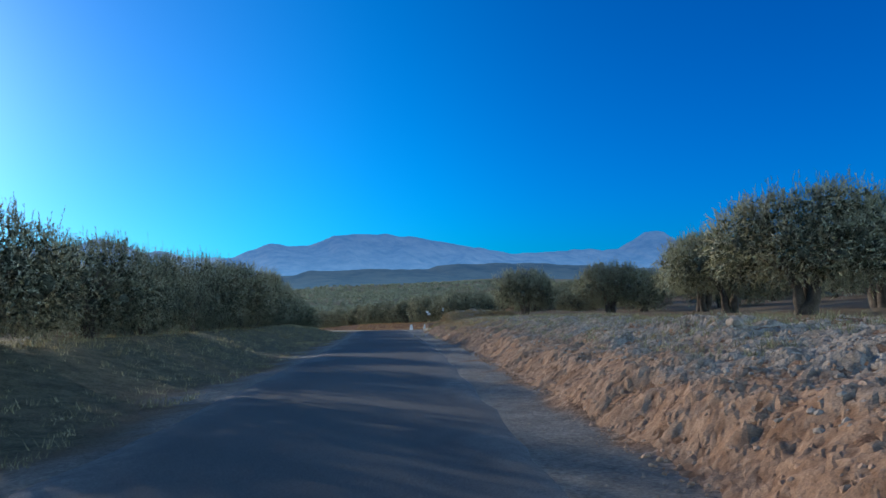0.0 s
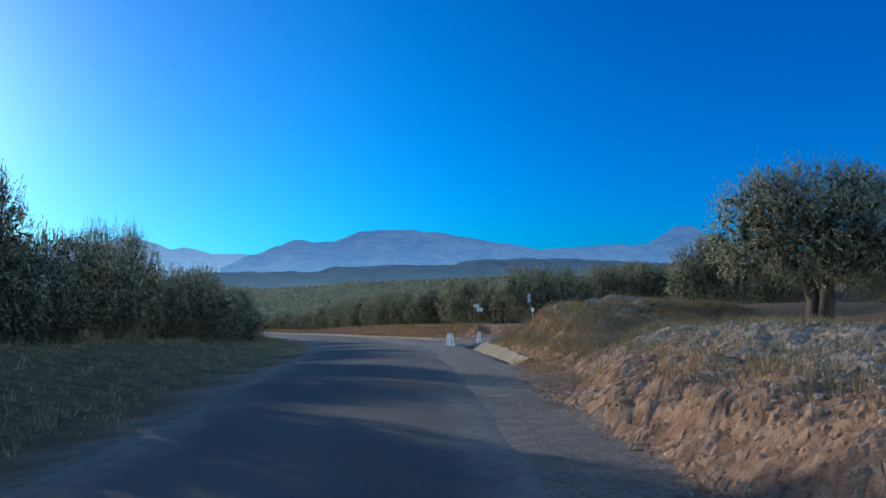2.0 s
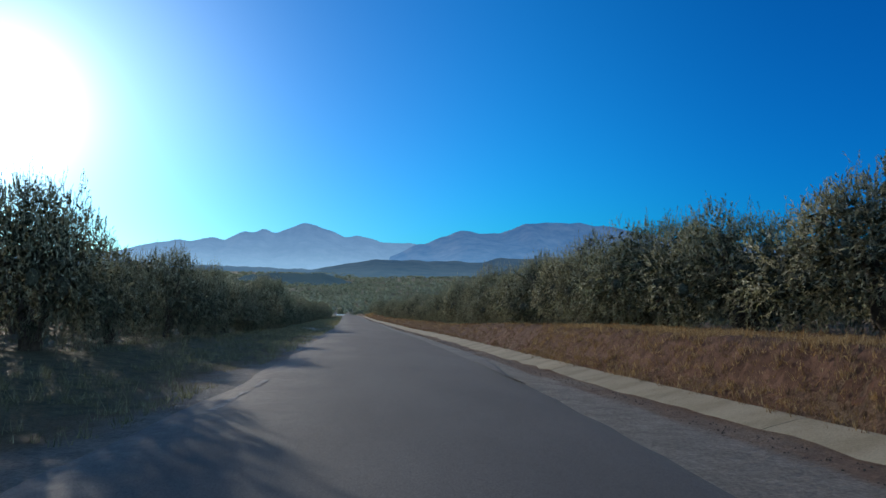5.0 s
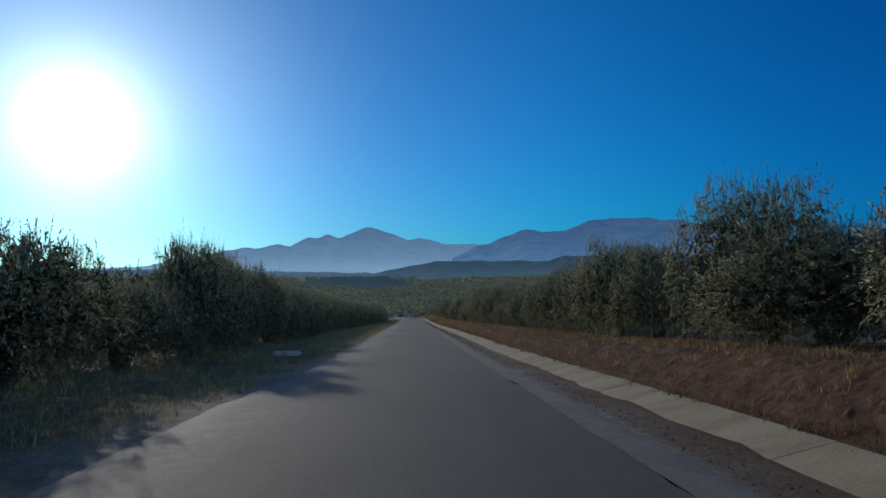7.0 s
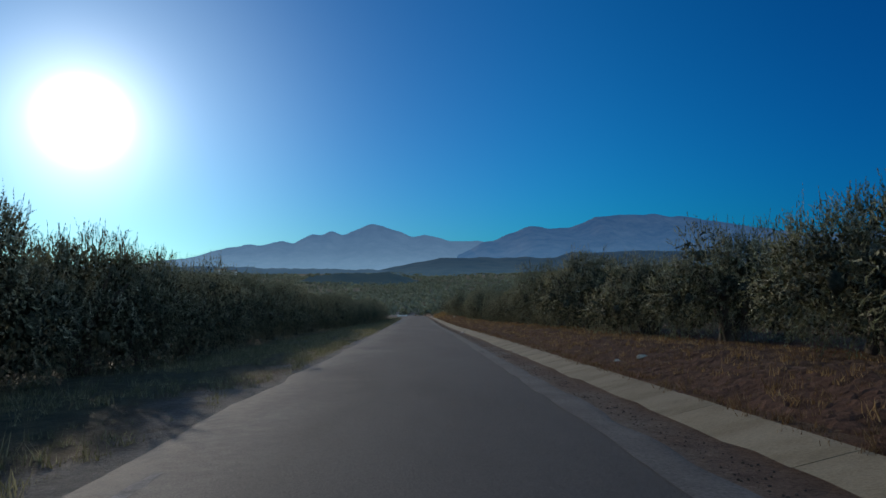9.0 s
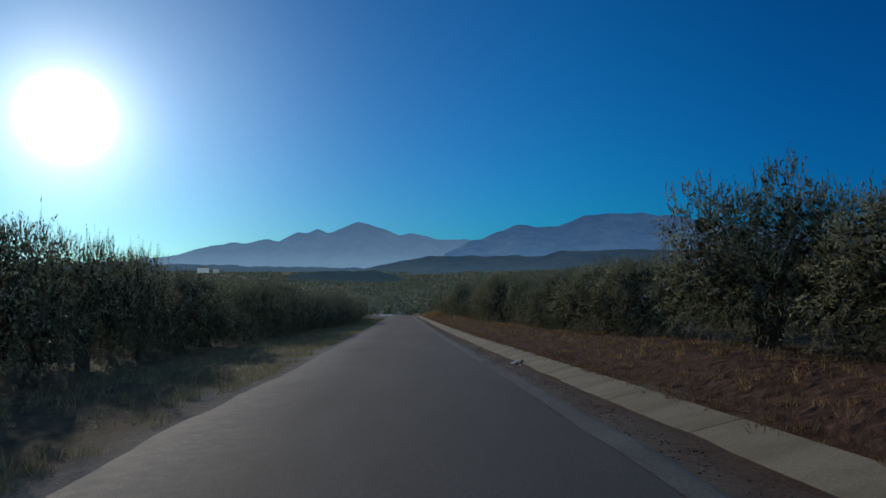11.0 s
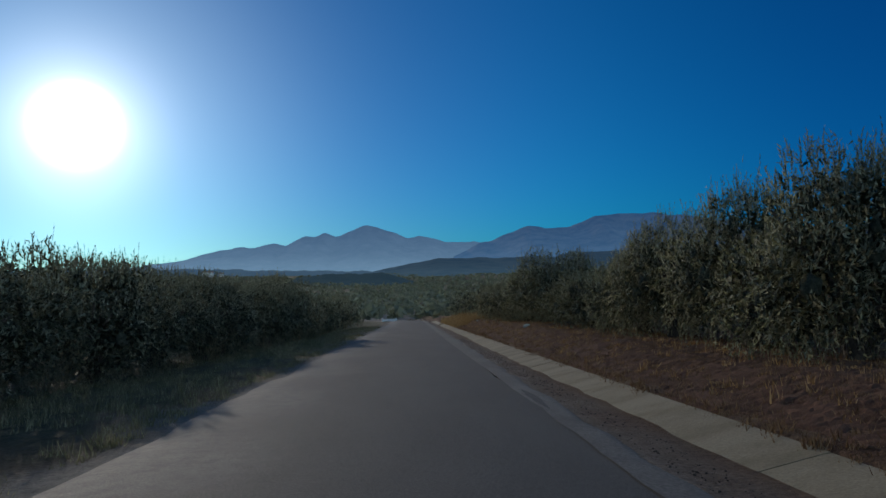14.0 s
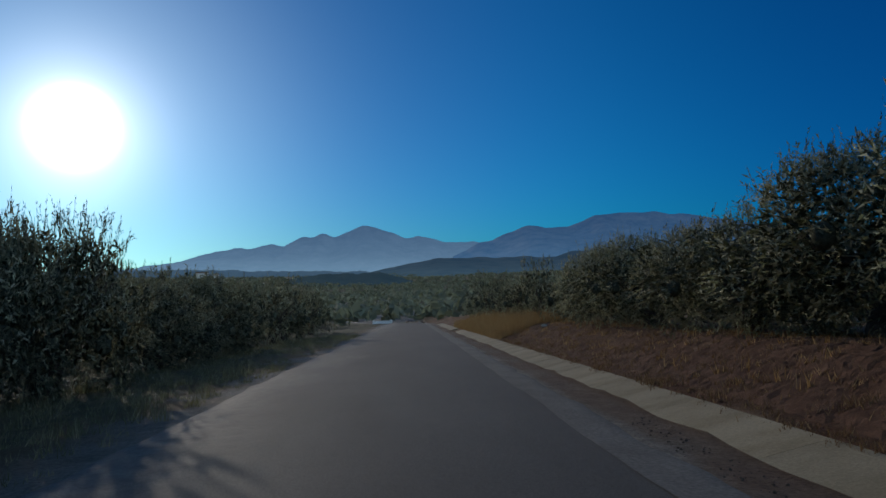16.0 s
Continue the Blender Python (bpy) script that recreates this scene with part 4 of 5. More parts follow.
STEEP = [(-0.10, -0.11), (0.0, -0.12), (0.03, -0.36), (0.12, -0.36), (0.84, 0.06), (0.93, 0.07), (0.96, -0.05), (0.12, -0.6), (-0.10, -0.6)]


def panel_mesh(length, prof):
    """One cast panel of the gutter: a slab that slopes up from its foot; x outwards, y along, z up."""
    n = len(prof)
    verts = [(x, s * length / 2, z) for s in (-1, 1) for x, z in prof]
    faces = [(i, (i + 1) % n, n + (i + 1) % n, n + i) for i in range(n)] + [tuple(range(n))[::-1], tuple(range(n, 2 * n))]
    me = bpy.data.meshes.new("panel")
    me.from_pydata(verts, [], faces)
    me.materials.append(M_GUTTER)
    return me


def mat_gutter():
    m, nt, b = mat("cast_concrete", 0.9, 0.2)
    oi = nt.nodes.new("ShaderNodeObjectInfo")
    broad = ramp(nt, tex_noise(nt, 1.3, 6, 0.65), [(0.3, (0.25, 0.208, 0.13)), (0.7, (0.35, 0.295, 0.195))])
    each = ramp(nt, oi.outputs["Random"], [(0, (0.9, 0.9, 0.9)), (1, (1.06, 1.05, 1.04))])
    grain = ramp(nt, tex_noise(nt, 35, 4, 0.7), [(0.3, (0.75, 0.75, 0.75)), (0.7, (1.15, 1.15, 1.15))])
    stain = ramp(nt, tex_noise(nt, 0.8, 4, 0.6, stretch=(0.6, 1.4, 1)), [(0.36, (0.8, 0.77, 0.72)), (0.6, (1, 1, 1))])
    c = mixc(nt, 1.0, mixc(nt, 1.0, mixc(nt, 1.0, broad, each, "MULTIPLY"), grain, "MULTIPLY"), stain, "MULTIPLY")
    nt.links.new(c, b.inputs["Base Color"])
    bump(nt, b, tex_noise(nt, 25, 5), 0.5, 0.008)
    return m


M_GUTTER = mat_gutter()


def build_gutter(name, foot, y_from, y_to, length, label, prof=SHALLOW, wide=lambda y: 1.0):
    rng = np.random.default_rng(5)
    g = tagged(new(name), label, "gutter", kind="structure")
    me = panel_mesh(length - 0.009, prof)
    y = y_from
    while y < y_to:
        slope = float(foot(y + length / 2 + 1) - foot(y + length / 2 - 1)) / 2
        fall = float(road_level(y + length / 2 + 1) - road_level(y + length / 2 - 1)) / 2
        mid = y + length / 2 * math.cos(math.atan(slope))
        ob = new("panel", me)
        ob.parent = g
        ob.matrix_basis = pose(float(foot(mid)), mid, float(road_level(mid)) + rng.uniform(-0.004, 0.004), math.degrees(math.atan(fall)), rng.uniform(-0.1, 0.1), -math.degrees(math.atan(slope)) + rng.uniform(-0.1, 0.1)) @ Matrix.Diagonal((wide(mid), 1, 1, 1))
        y += length * math.cos(math.atan(slope))
    return g


build_gutter("roadside_gutter", gutter_x, GUTTER_FROM, GUTTER_TO, 3.0, "sloping cast concrete gutter along the road")
build_gutter("end_gutter", gutter_x, 309.0, 336.0, 3.0, "short stretch of concrete gutter past a field access")
build_gutter("culvert_gutter", first_gutter_x, 54.9, 65.0, 2.5, "sloping concrete gutter leading to a culvert", STEEP, lambda y: 0.62 + 0.38 * float(step(55, 62, y)))


def marker_post(x, y, z):
    """White tapering concrete post with a flared foot and a flat top."""
    rings = [(0.0, 0.155), (0.015, 0.15), (0.035, 0.128), (0.28, 0.095), (0.53, 0.063), (0.55, 0.058), (0.56, 0.047)]
    bm = bmesh.new()
    sides, last = 14, None
    for h, r in rings:
        ring = [bm.verts.new((r * math.cos(6.2832 * k / sides), r * math.sin(6.2832 * k / sides), h)) for k in range(sides)]
        if last:
            for k in range(sides):
                bm.faces.new((last[k], last[(k + 1) % sides], ring[(k + 1) % sides], ring[k]))
        last = ring
    bm.faces.new(last)
    post = empty("marker_post", pose(x, y, z))
    body = part("body", bm, M_POST, post)
    body.data.shade_smooth()
    return tagged(post, "white tapering concrete marker post at the culvert", "marker post", "marker posts at the culvert")


def build_culvert():
    z = float(road_level(PIT[1])) - 0.09
    c = empty("culvert_inlet", pose(PIT[0], PIT[1], z, 0, 0, -18))
    part("headwall", bm_box(0.30, 1.9, 1.2, pose(-0.74, -0.1, -0.66), 0.02), M_OLD_CONCRETE, c)
    part("side_wall", bm_box(0.30, 2.2, 1.25, pose(1.12, 0.15, -0.52), 0.02), M_CONCRETE, c)
    part("end_wall", bm_box(1.75, 0.30, 1.2, pose(0.1, 0.72, -0.64), 0.02), M_OLD_CONCRETE, c)
    part("floor_slab", bm_box(2.0, 2.0, 0.1, pose(0, 0, -1.02), 0.01), M_CONCRETE, c)
    # the wing wall slants down towards the gutter
    bm = bmesh.new()
    prof = [(0.0, 0.10), (0.0, -0.9), (-1.15, -0.9), (-1.15, -0.45)]
    a = [bm.verts.new((0.97, -0.9 + y * 0.55, h)) for y, h in prof]
    b = [bm.verts.new((1.25, -0.9 + y * 0.55, h)) for y, h in prof]
    bm.faces.new(a)
    bm.faces.new(b[::-1])
    for k in range(4):
        bm.faces.new((a[k], b[k], b[(k + 1) % 4], a[(k + 1) % 4]))
    bmesh.ops.recalc_face_normals(bm, faces=bm.faces[:])
    part("wing_wall", bm, M_CONCRETE, c)
    return tagged(c, "open concrete culvert inlet beside the side track", "culvert")


build_culvert()
for x, y, lift in ((26.3, 67.6, -0.02), (26.95, 69.6, -0.02), (28.45, 69.35, 0.0)):
    marker_post(x, y, float(road_level(y)) - 0.03 + lift)


def pole(height, radius, material, parent, name="pole", sides=8):
    v, f = tube([(0, 0, -0.2), (0, 0, height * 0.5), (0, 0, height)], [radius] * 3, sides)
    return mesh_object(name, v, f, material, parent)


def arrow_board(parent, z, width, height, to_left, y=-0.03):
    """A white pointed board with two lines of small dark bars."""
    s = -1 if to_left else 1
    x0 = -s * 0.06
    pts = [(x0, -height / 2), (x0 + s * width * 0.82, -height / 2), (x0 + s * width, 0), (x0 + s * width * 0.82, height / 2), (x0, height / 2)]
    bm = bmesh.new()
    front = [bm.verts.new((px, y - 0.012, z + pz)) for px, pz in pts]
    back = [bm.verts.new((px, y + 0.012, z + pz)) for px, pz in pts]
    bm.faces.new(front)
    bm.faces.new(back[::-1])
    for k in range(5):
        bm.faces.new((front[k], back[k], back[(k + 1) % 5], front[(k + 1) % 5]))
    bmesh.ops.recalc_face_normals(bm, faces=bm.faces[:])
    board = part("board", bm, M_WHITE, parent, "white pointed board")
    for row, n in ((0.2, 0.55), (-0.18, 0.42)):
        part("line_of_text", bm_box(width * n, 0.004, height * 0.13, pose(x0 + s * width * 0.42, y - 0.015, z + height * row)), M_DARK, board, "dark unreadable line")


def build_signs():
    z = float(ground_level(33.3, 80.0))
    a = empty("direction_sign", pose(33.3, 80.0, z, 0, 0, -34))
    pole(2.2, 0.032, M_RUST, a)
    arrow_board(a, 2.03, 0.33, 0.22, True)
    arrow_board(a, 1.78, 0.40, 0.24, False)
    tagged(a, "rusty post with two white pointed direction boards", "direction sign")
    z = float(ground_level(36.45, 78.4))
    b = empty("small_sign", pose(36.45, 78.4, z, 0, 0, -38))
    pole(1.1, 0.026, M_STEEL, b)
    part("plate", bm_box(0.21, 0.015, 0.24, pose(0, -0.045, 0.92), 0.004), M_WHITE, b, "white square plate")
    tagged(b, "grey post with a small white square plate", "sign")
    z = float(ground_level(28.2, 63.9))
    c = empty("field_sign", pose(28.2, 63.9, z, 0, 0, 40))
    pole(-0.25 - z, 0.013, M_RUST, c)
    for x in (-0.09, 0.09):
        part("plate", bm_box(0.15, 0.012, 0.34, pose(x, -0.03, -0.56 - z), 0.003), M_STEEL, c, "dull grey plate")
    tagged(c, "thin steel pole with two narrow grey plates", "sign")
    z2 = float(ground_level(39.6, 75.85))
    d = empty("fence_post", pose(39.6, 75.85, z2))
    pole(1.05, 0.04, M_RUST, d)
    tagged(d, "short grey metal post holding the chain", "post")
    e = empty("chain_barrier", pose(36.45, 78.4, z + 0))
    e.matrix_basis = Matrix()
    p0, p1 = np.array((36.48, 78.36, float(ground_level(36.45, 78.4)) + 0.72)), np.array((39.6, 75.85, z2 + 0.72))
    pts = [p0 + (p1 - p0) * k - np.array((0, 0, 0.10 * 4 * k * (1 - k))) for k in np.linspace(0, 1, 11)]
    v, f = tube(pts, [0.005] * 11, 5)
    mesh_object("chain", v, f, M_RUST, e)
    mid = p0 + (p1 - p0) * 0.45 - np.array((0, 0, 0.10 * 4 * 0.45 * 0.55))
    bm = bmesh.new()
    bmesh.ops.create_cone(bm, cap_ends=True, segments=16, radius1=0.085, radius2=0.085, depth=0.012, matrix=pose(mid[0], mid[1], mid[2] - 0.09, 90, 0, 40))
    part("tag", bm, M_YELLOW, e, "round yellow plastic tag")
    tagged(e, "sagging chain across the farm track with a yellow tag", "chain")


M_RUST = mat_two("rusty_steel", (0.10, 0.055, 0.035), (0.22, 0.13, 0.085), 8.0, 0.8, 60, 0.002)
build_signs()


# ---- broken earth ----
def cells(x, y, size, seed):
    """Lumps on a jittered grid: how far the nearest one's heart is, in sizes, and a random number of that lump."""
    gx, gy = np.floor(x / size).astype(np.int64), np.floor(y / size).astype(np.int64)
    best, who = np.full(np.shape(x), 9.0), np.zeros(np.shape(x))

    def rnd(a, b, k):
        q = (a * 374761393 + b * 668265263 + (seed + k) * 1274126177) & 0x7FFFFFFF
        q = ((q ^ (q >> 13)) * 1103515245) & 0x7FFFFFFF
        return ((q ^ (q >> 16)) & 0xFFFF) / 65535.0
    for i in (-1, 0, 1):
        for j in (-1, 0, 1):
            a, b = gx + i, gy + j
            d = np.hypot(x / size - a - rnd(a, b, 1), y / size - b - rnd(a, b, 2))
            near = d < best
            best = np.where(near, d, best)
            who = np.where(near, rnd(a, b, 3), who)
    return best, who


def crust(name, label, material, base, y0, y1, d0, d1, gap, lump, rise, seed):
    """A skin of lumps of hard earth and broken stone over the ground beside the given line; it sinks in along its borders."""
    ys, ds = np.arange(y0, y1, gap), np.arange(d0, d1, gap)
    yy, dd = np.meshgrid(ys, ds, indexing="ij")
    r = np.random.default_rng(seed)
    yy = yy + r.uniform(-0.3, 0.3, yy.shape) * gap
    xx = base(yy) + dd + r.uniform(-0.3, 0.3, yy.shape) * gap
    big, which = cells(xx + 0.08 * fbm(xx * 4, yy * 4, 2, seed), yy, lump, seed)
    small, _ = cells(xx, yy, lump * 0.45, seed + 9)
    lift = rise * ((0.25 + which) * np.clip(1 - big * big * 1.6, 0, 1) + 0.5 * (1 - small)) + 0.6 * rise * fbm(xx * 2.2, yy * 2.2, 3, seed + 4)
    inside = step(0, 0.35, dd - d0) * (1 - step(-0.5, 0, dd - d1)) * step(0, 1.0, yy - y0) * (1 - step(-1.0, 0, yy - y1))
    zz = ground_level(xx, yy) - 0.05 + (0.05 + lift) * inside
    nr, nc = xx.shape
    i = np.arange(nr * nc).reshape(nr, nc)
    faces = np.stack([i[:-1, :-1], i[:-1, 1:], i[1:, 1:], i[1:, :-1]], -1).reshape(-1, 4)
    ob = mesh_object(name, np.stack([xx, yy, zz], -1).reshape(-1, 3), faces, material)
    for key, value in (("lump", which), ("grey", step(1.5, 3.0, dd - d0 + fbm(xx * 0.8, yy * 0.8, 3, seed + 6)))):
        a = ob.data.attributes.new(key, "FLOAT", "POINT")
        a.data.foreach_set("value", np.clip(value, 0, 1).astype(np.float32).ravel())
    return tagged(ob, label, name.replace("_", " "), kind="stuff")


def mat_crust(name, low, high, top_low, top_high):
    m, nt, b = mat(name, 0.95, 0.12)
    lump, grey = nt.nodes.new("ShaderNodeAttribute"), nt.nodes.new("ShaderNodeAttribute")
    lump.attribute_name, grey.attribute_name = "lump", "grey"
    pick = mixc(nt, 0.5, lump.outputs["Fac"], tex_noise(nt, 1.1, 6, 0.7))
    c = mixc(nt, grey.outputs["Fac"], ramp(nt, pick, [(0.2, low), (0.75, high)]), ramp(nt, pick, [(0.2, top_low), (0.75, top_high)]))
    grain = ramp(nt, tex_noise(nt, 40, 4, 0.7), [(0.3, (0.65, 0.65, 0.65)), (0.7, (1.25, 1.25, 1.25))])
    nt.links.new(mixc(nt, 1.0, c, grain, "MULTIPLY"), b.inputs["Base Color"])
    bump(nt, b, tex_noise(nt, 30, 6, 0.7), 1.0, 0.03)
    return m


M_BANKCRUST = mat_crust("broken_bank", (0.20, 0.105, 0.055), (0.44, 0.28, 0.17), (0.15, 0.115, 0.08), (0.40, 0.33, 0.25))
M_FIELDCRUST = mat_crust("ploughed_crust", (0.075, 0.036, 0.02), (0.17, 0.09, 0.055), (0.085, 0.045, 0.027), (0.19, 0.115, 0.075))
crust("broken_bank", "rough bank of tan earth and broken grey limestone", M_BANKCRUST, edge_right, -4.0, 52.5, 0.85, 6.6, 0.055, 0.085, 0.024, 81)
crust("heap_crust", "rough tan earth of the bank behind the culvert gutter", M_BANKCRUST, first_gutter_x, 52.0, 65.5, 1.0, 6.0, 0.06, 0.09, 0.024, 83)
crust("ploughed_strip", "reddish ploughed earth above the gutter", M_FIELDCRUST, gutter_x, 82.8, 290.0, 1.0, 5.2, 0.09, 0.12, 0.028, 82)


# ---- stones, earth clods and litter ----
def rock_shape(rng, size, flat=0.7, detail=1):
    bm = bmesh.new()
    bmesh.ops.create_icosphere(bm, subdivisions=detail, radius=1.0)
    d = rng.normal(size=(7, 3))
    d /= np.linalg.norm(d, axis=1, keepdims=True)
    cut = rng.uniform(0.55, 0.85, 7)
    for v in bm.verts:
        p = np.array(v.co)
        for n, c in zip(d, cut):
            over = p @ n - c
            if over > 0:
                p = p - n * over * 0.9
        p *= 1 + rng.uniform(-0.05, 0.05)
        v.co = Vector((p[0] * size, p[1] * size * 0.8, p[2] * size * flat))
    return bm


def scatter_stones(name, spots, sizes, material, label, seed, sink=0.25, small=True):
    rng = np.random.default_rng(seed)
    bases = []
    for k in range(8):
        bm = rock_shape(rng, 1.0, rng.uniform(0.5, 0.85), 0 if small else 1)
        bm.verts.ensure_lookup_table()
        bases.append((np.array([v.co[:] for v in bm.verts]), np.array([[v.index for v in f.verts] for f in bm.faces])))
        bm.free()
    z = ground_level(spots[:, 0], spots[:, 1])
    vs, fs, o = [], [], 0
    for (x, y), g, s in zip(spots, z, sizes):
        v, f = bases[rng.integers(8)]
        e = np.array(Euler((rng.uniform(-0.5, 0.5), rng.uniform(-0.5, 0.5), rng.uniform(0, 6.28))).to_matrix())
        vs.append(v @ e.T * s + (x, y, g + s * (0.55 - sink)))
        fs.append(f + o)
        o += len(v)
    ob = mesh_object(name, np.concatenate(vs), np.concatenate(fs), material)
    return tagged(ob, label, name.replace("_", " "), kind="stuff")


def along(rng, n, y0, y1, base, d0, d1, power=1.0):
    """n places beside the road, from d0 to d1 metres beyond the given line."""
    y = rng.uniform(y0, y1, n)
    d = d0 + (d1 - d0) * rng.random(n) ** power
    return np.stack([base(y) + d, y], -1)


srng = np.random.default_rng(77)
n = 13000
scatter_stones("bank_rubble", along(srng, n, 1, 48, edge_right, 1.9, 7.5, 0.9), 0.016 + 0.045 * srng.random(n) ** 3, M_STONE, "pale limestone rubble strewn on the bank", 3)
n = 9000
scatter_stones("earth_clods", along(srng, n, 0, 50, edge_right, 0.9, 5.0, 1.2), 0.014 + 0.035 * srng.random(n) ** 3, M_CLOD, "tan earth clods on the cut bank", 4)
n = 3600
scatter_stones("verge_gravel", np.r_[along(srng, n // 2, 60, 84, edge_right, 0.3, 9.0), along(srng, n - n // 2, 0, 60, edge_right, 0.05, 1.3)], 0.006 + 0.016 * srng.random(n) ** 2, M_STONE, "loose gravel on the verge and side track", 5)
n = 1600
scatter_stones("heap_rubble", along(srng, n, 47, 64, first_gutter_x, 1.2, 6.5), 0.012 + 0.06 * srng.random(n) ** 4, M_CLOD, "tan stones and clods on the bank behind the culvert gutter", 9)
n = 5200
scatter_stones("gutter_debris", along(srng, n, 83, 262, gutter_x, -0.42, 0.02), 0.005 + 0.016 * srng.random(n) ** 2, M_DEBRIS, "dark earth and debris along the gutter foot", 6)
n = 4500
scatter_stones("field_clods", along(srng, n, 84, 275, gutter_x, 1.0, 5.5), 0.01 + 0.035 * srng.random(n) ** 3, M_REDCLOD, "clods of ploughed reddish earth", 8)


def stone(name, x, y, size, label, category, flat=0.7, material=None, seed=1, sink=0.3, turn=0):
    rng = np.random.default_rng(seed)
    bm = rock_shape(rng, size, flat, 2)
    ob = part(name, bm, material or M_STONE, None)
    ob.matrix_basis = pose(x, y, float(ground_level(x, y)) + size * flat * (1 - sink) * 0.7, 0, 0, turn)
    return tagged(ob, label, category)


for k, (x, y, s) in enumerate([(30.2, 58.2, 0.36), (31.4, 57.7, 0.45), (32.6, 58.6, 0.34), (31.9, 59.4, 0.4), (33.6, 57.9, 0.3), (29.4, 59.0, 0.3), (30.8, 58.9, 0.38), (32.2, 57.4, 0.28)]):
    stone("boulder", x - 2.3, y + 0.6, s, "weathered grey limestone boulder on a rubble heap", "boulder", 0.6, M_BOULDER, 20 + k, 0.9)
stone("rock", 16.6, 35.0, 0.09, "pale stone standing on the bank", "rock", 1.1, seed=31)
for k in range(16):
    x, y = along(srng, 1, 3, 45, edge_right, 3.5, 7.0)[0]
    stone("rock", float(x), float(y), float(srng.uniform(0.08, 0.2)), "flat grey limestone slab on the bank", "rock", 0.5, seed=50 + k, turn=float(srng.uniform(0, 360)))
stone("rock", 34.9, 166.8, 0.13, "pale stone beside the gutter", "rock", 0.6, M_CREAM, 33)
stone("rock", 34.45, 167.2, 0.10, "pale stone beside the gutter", "rock", 0.6, M_CREAM, 34)
stone("rock", 36.4, 256.8, 0.2, "white stone on the reddish bank", "rock", 0.6, M_CREAM, 35)
for k, (x, y, q) in enumerate([(31.4, 372.5, 0.6), (32.8, 371.6, 0.5), (33.8, 371.0, 0.45), (32.2, 373.4, 0.55)]):
    stone("earth_mound", x, y, q, "brown mound of spoil beside the road's end", "mound", 0.7, M_CLOD, 60 + k, 0.5)
stone("rock", 36.25, 78.25, 0.26, "rough grey stone at the foot of the small sign", "rock", 0.6, M_BOULDER, 37, 0.6)
stone("rock", 36.6, 282.0, 0.16, "pale stone on the dry bank", "rock", 0.6, M_CREAM, 36)
block = empty("concrete_block", pose(15.1, 33.4, float(ground_level(15.1, 33.4)) + 0.05, 10, -8, 62))
part("upper_piece", bm_box(0.20, 0.10, 0.07, pose(0.03, 0, 0.06, 0, 4, 0), 0.012), M_CREAM, block)
part("lower_piece", bm_box(0.21, 0.12, 0.08, pose(-0.03, 0.01, -0.02), 0.012), M_CREAM, block)
tagged(block, "broken pale concrete block at the bank's foot", "block")


def build_litter():
    y = 198.15
    x, z = float(gutter_x(y)) + 0.1, float(road_level(y))
    l = empty("litter", pose(x, y, z))
    for k, (m, name) in enumerate(((M_WHITE, "paper_sheet"), (M_DARK, "torn_sack"), (M_WHITE, "paper_scrap"))):
        rng = np.random.default_rng(90 + k)
        n = 6
        g = np.linspace(-0.5, 0.5, n)
        xx, yy = np.meshgrid(g, g, indexing="ij")
        s = (0.17, 0.2, 0.10)[k]
        zz = 0.07 * fbm(xx * 3 + k, yy * 3, 3, 70 + k) * s / 0.3 + 0.06
        ox, oy = ((0.0, 0.15), (0.06, -0.35), (0.0, -0.6))[k]
        v = np.stack([xx * s + ox, yy * s * 1.3 + oy, zz + (xx * s + ox) * 0.5 - 0.08], -1).reshape(-1, 3)
        i = np.arange(n * n).reshape(n, n)
        top = np.stack([i[:-1, :-1], i[1:, :-1], i[1:, 1:], i[:-1, 1:]], -1).reshape(-1, 4)
        v2 = np.r_[v, v - (0, 0, 0.006)]
        ob = mesh_object(name, v2, np.r_[top, top[:, ::-1] + n * n], m, l)
    tagged(l, "crumpled white paper and a torn dark sack in the gutter", "litter")
    d = part("debris_scrap", rock_shape(np.random.default_rng(99), 0.12, 0.10, 1), M_DARK, None)
    d.matrix_basis = pose(27.6, 83.2, float(road_level(83.2)) + 0.03, 0, 0, 70)
    tagged(d, "flat dark scrap of debris lying on the asphalt", "debris")


build_litter()
slab = empty("inspection_slab", pose(24.95, 147.6, float(ground_level(24.95, 147.6)) - 0.03, 0, 0, 8))
part("kerb", bm_box(1.06, 2.5, 0.2, pose(0, 0, -0.07), 0.02), M_CONCRETE, slab)
for i in range(6):
    for j in range(3):
        part("cover_tile", bm_box(0.30, 0.36, 0.04, pose(-0.33 + 0.33 * j, -1.0 + 0.4 * i, 0.045), 0.008), M_CONCRETE, slab)
tagged(slab, "pale concrete slab with a grid of cover tiles", "slab")


def build_parapet(x, y, turn):
    """A low white parapet of a ditch crossing: two end blocks and a coping on a short wall."""
    p = empty("parapet", pose(x, y, float(ground_level(x, y)), 0, 0, turn))
    part("wall", bm_box(2.6, 0.25, 0.6, pose(0, 0, 0.12), 0.02), M_WHITE, p)
    part("coping", bm_box(2.75, 0.36, 0.09, pose(0, 0, 0.46), 0.02), M_CONCRETE, p)
    for e in (-1.35, 1.35):
        part("end_block", bm_box(0.3, 0.4, 0.75, pose(e, 0, 0.18), 0.03), M_WHITE, p)
    tagged(p, "low whitewashed parapet where the road crosses a ditch", "parapet")


build_parapet(27.3, 361.0, 12)


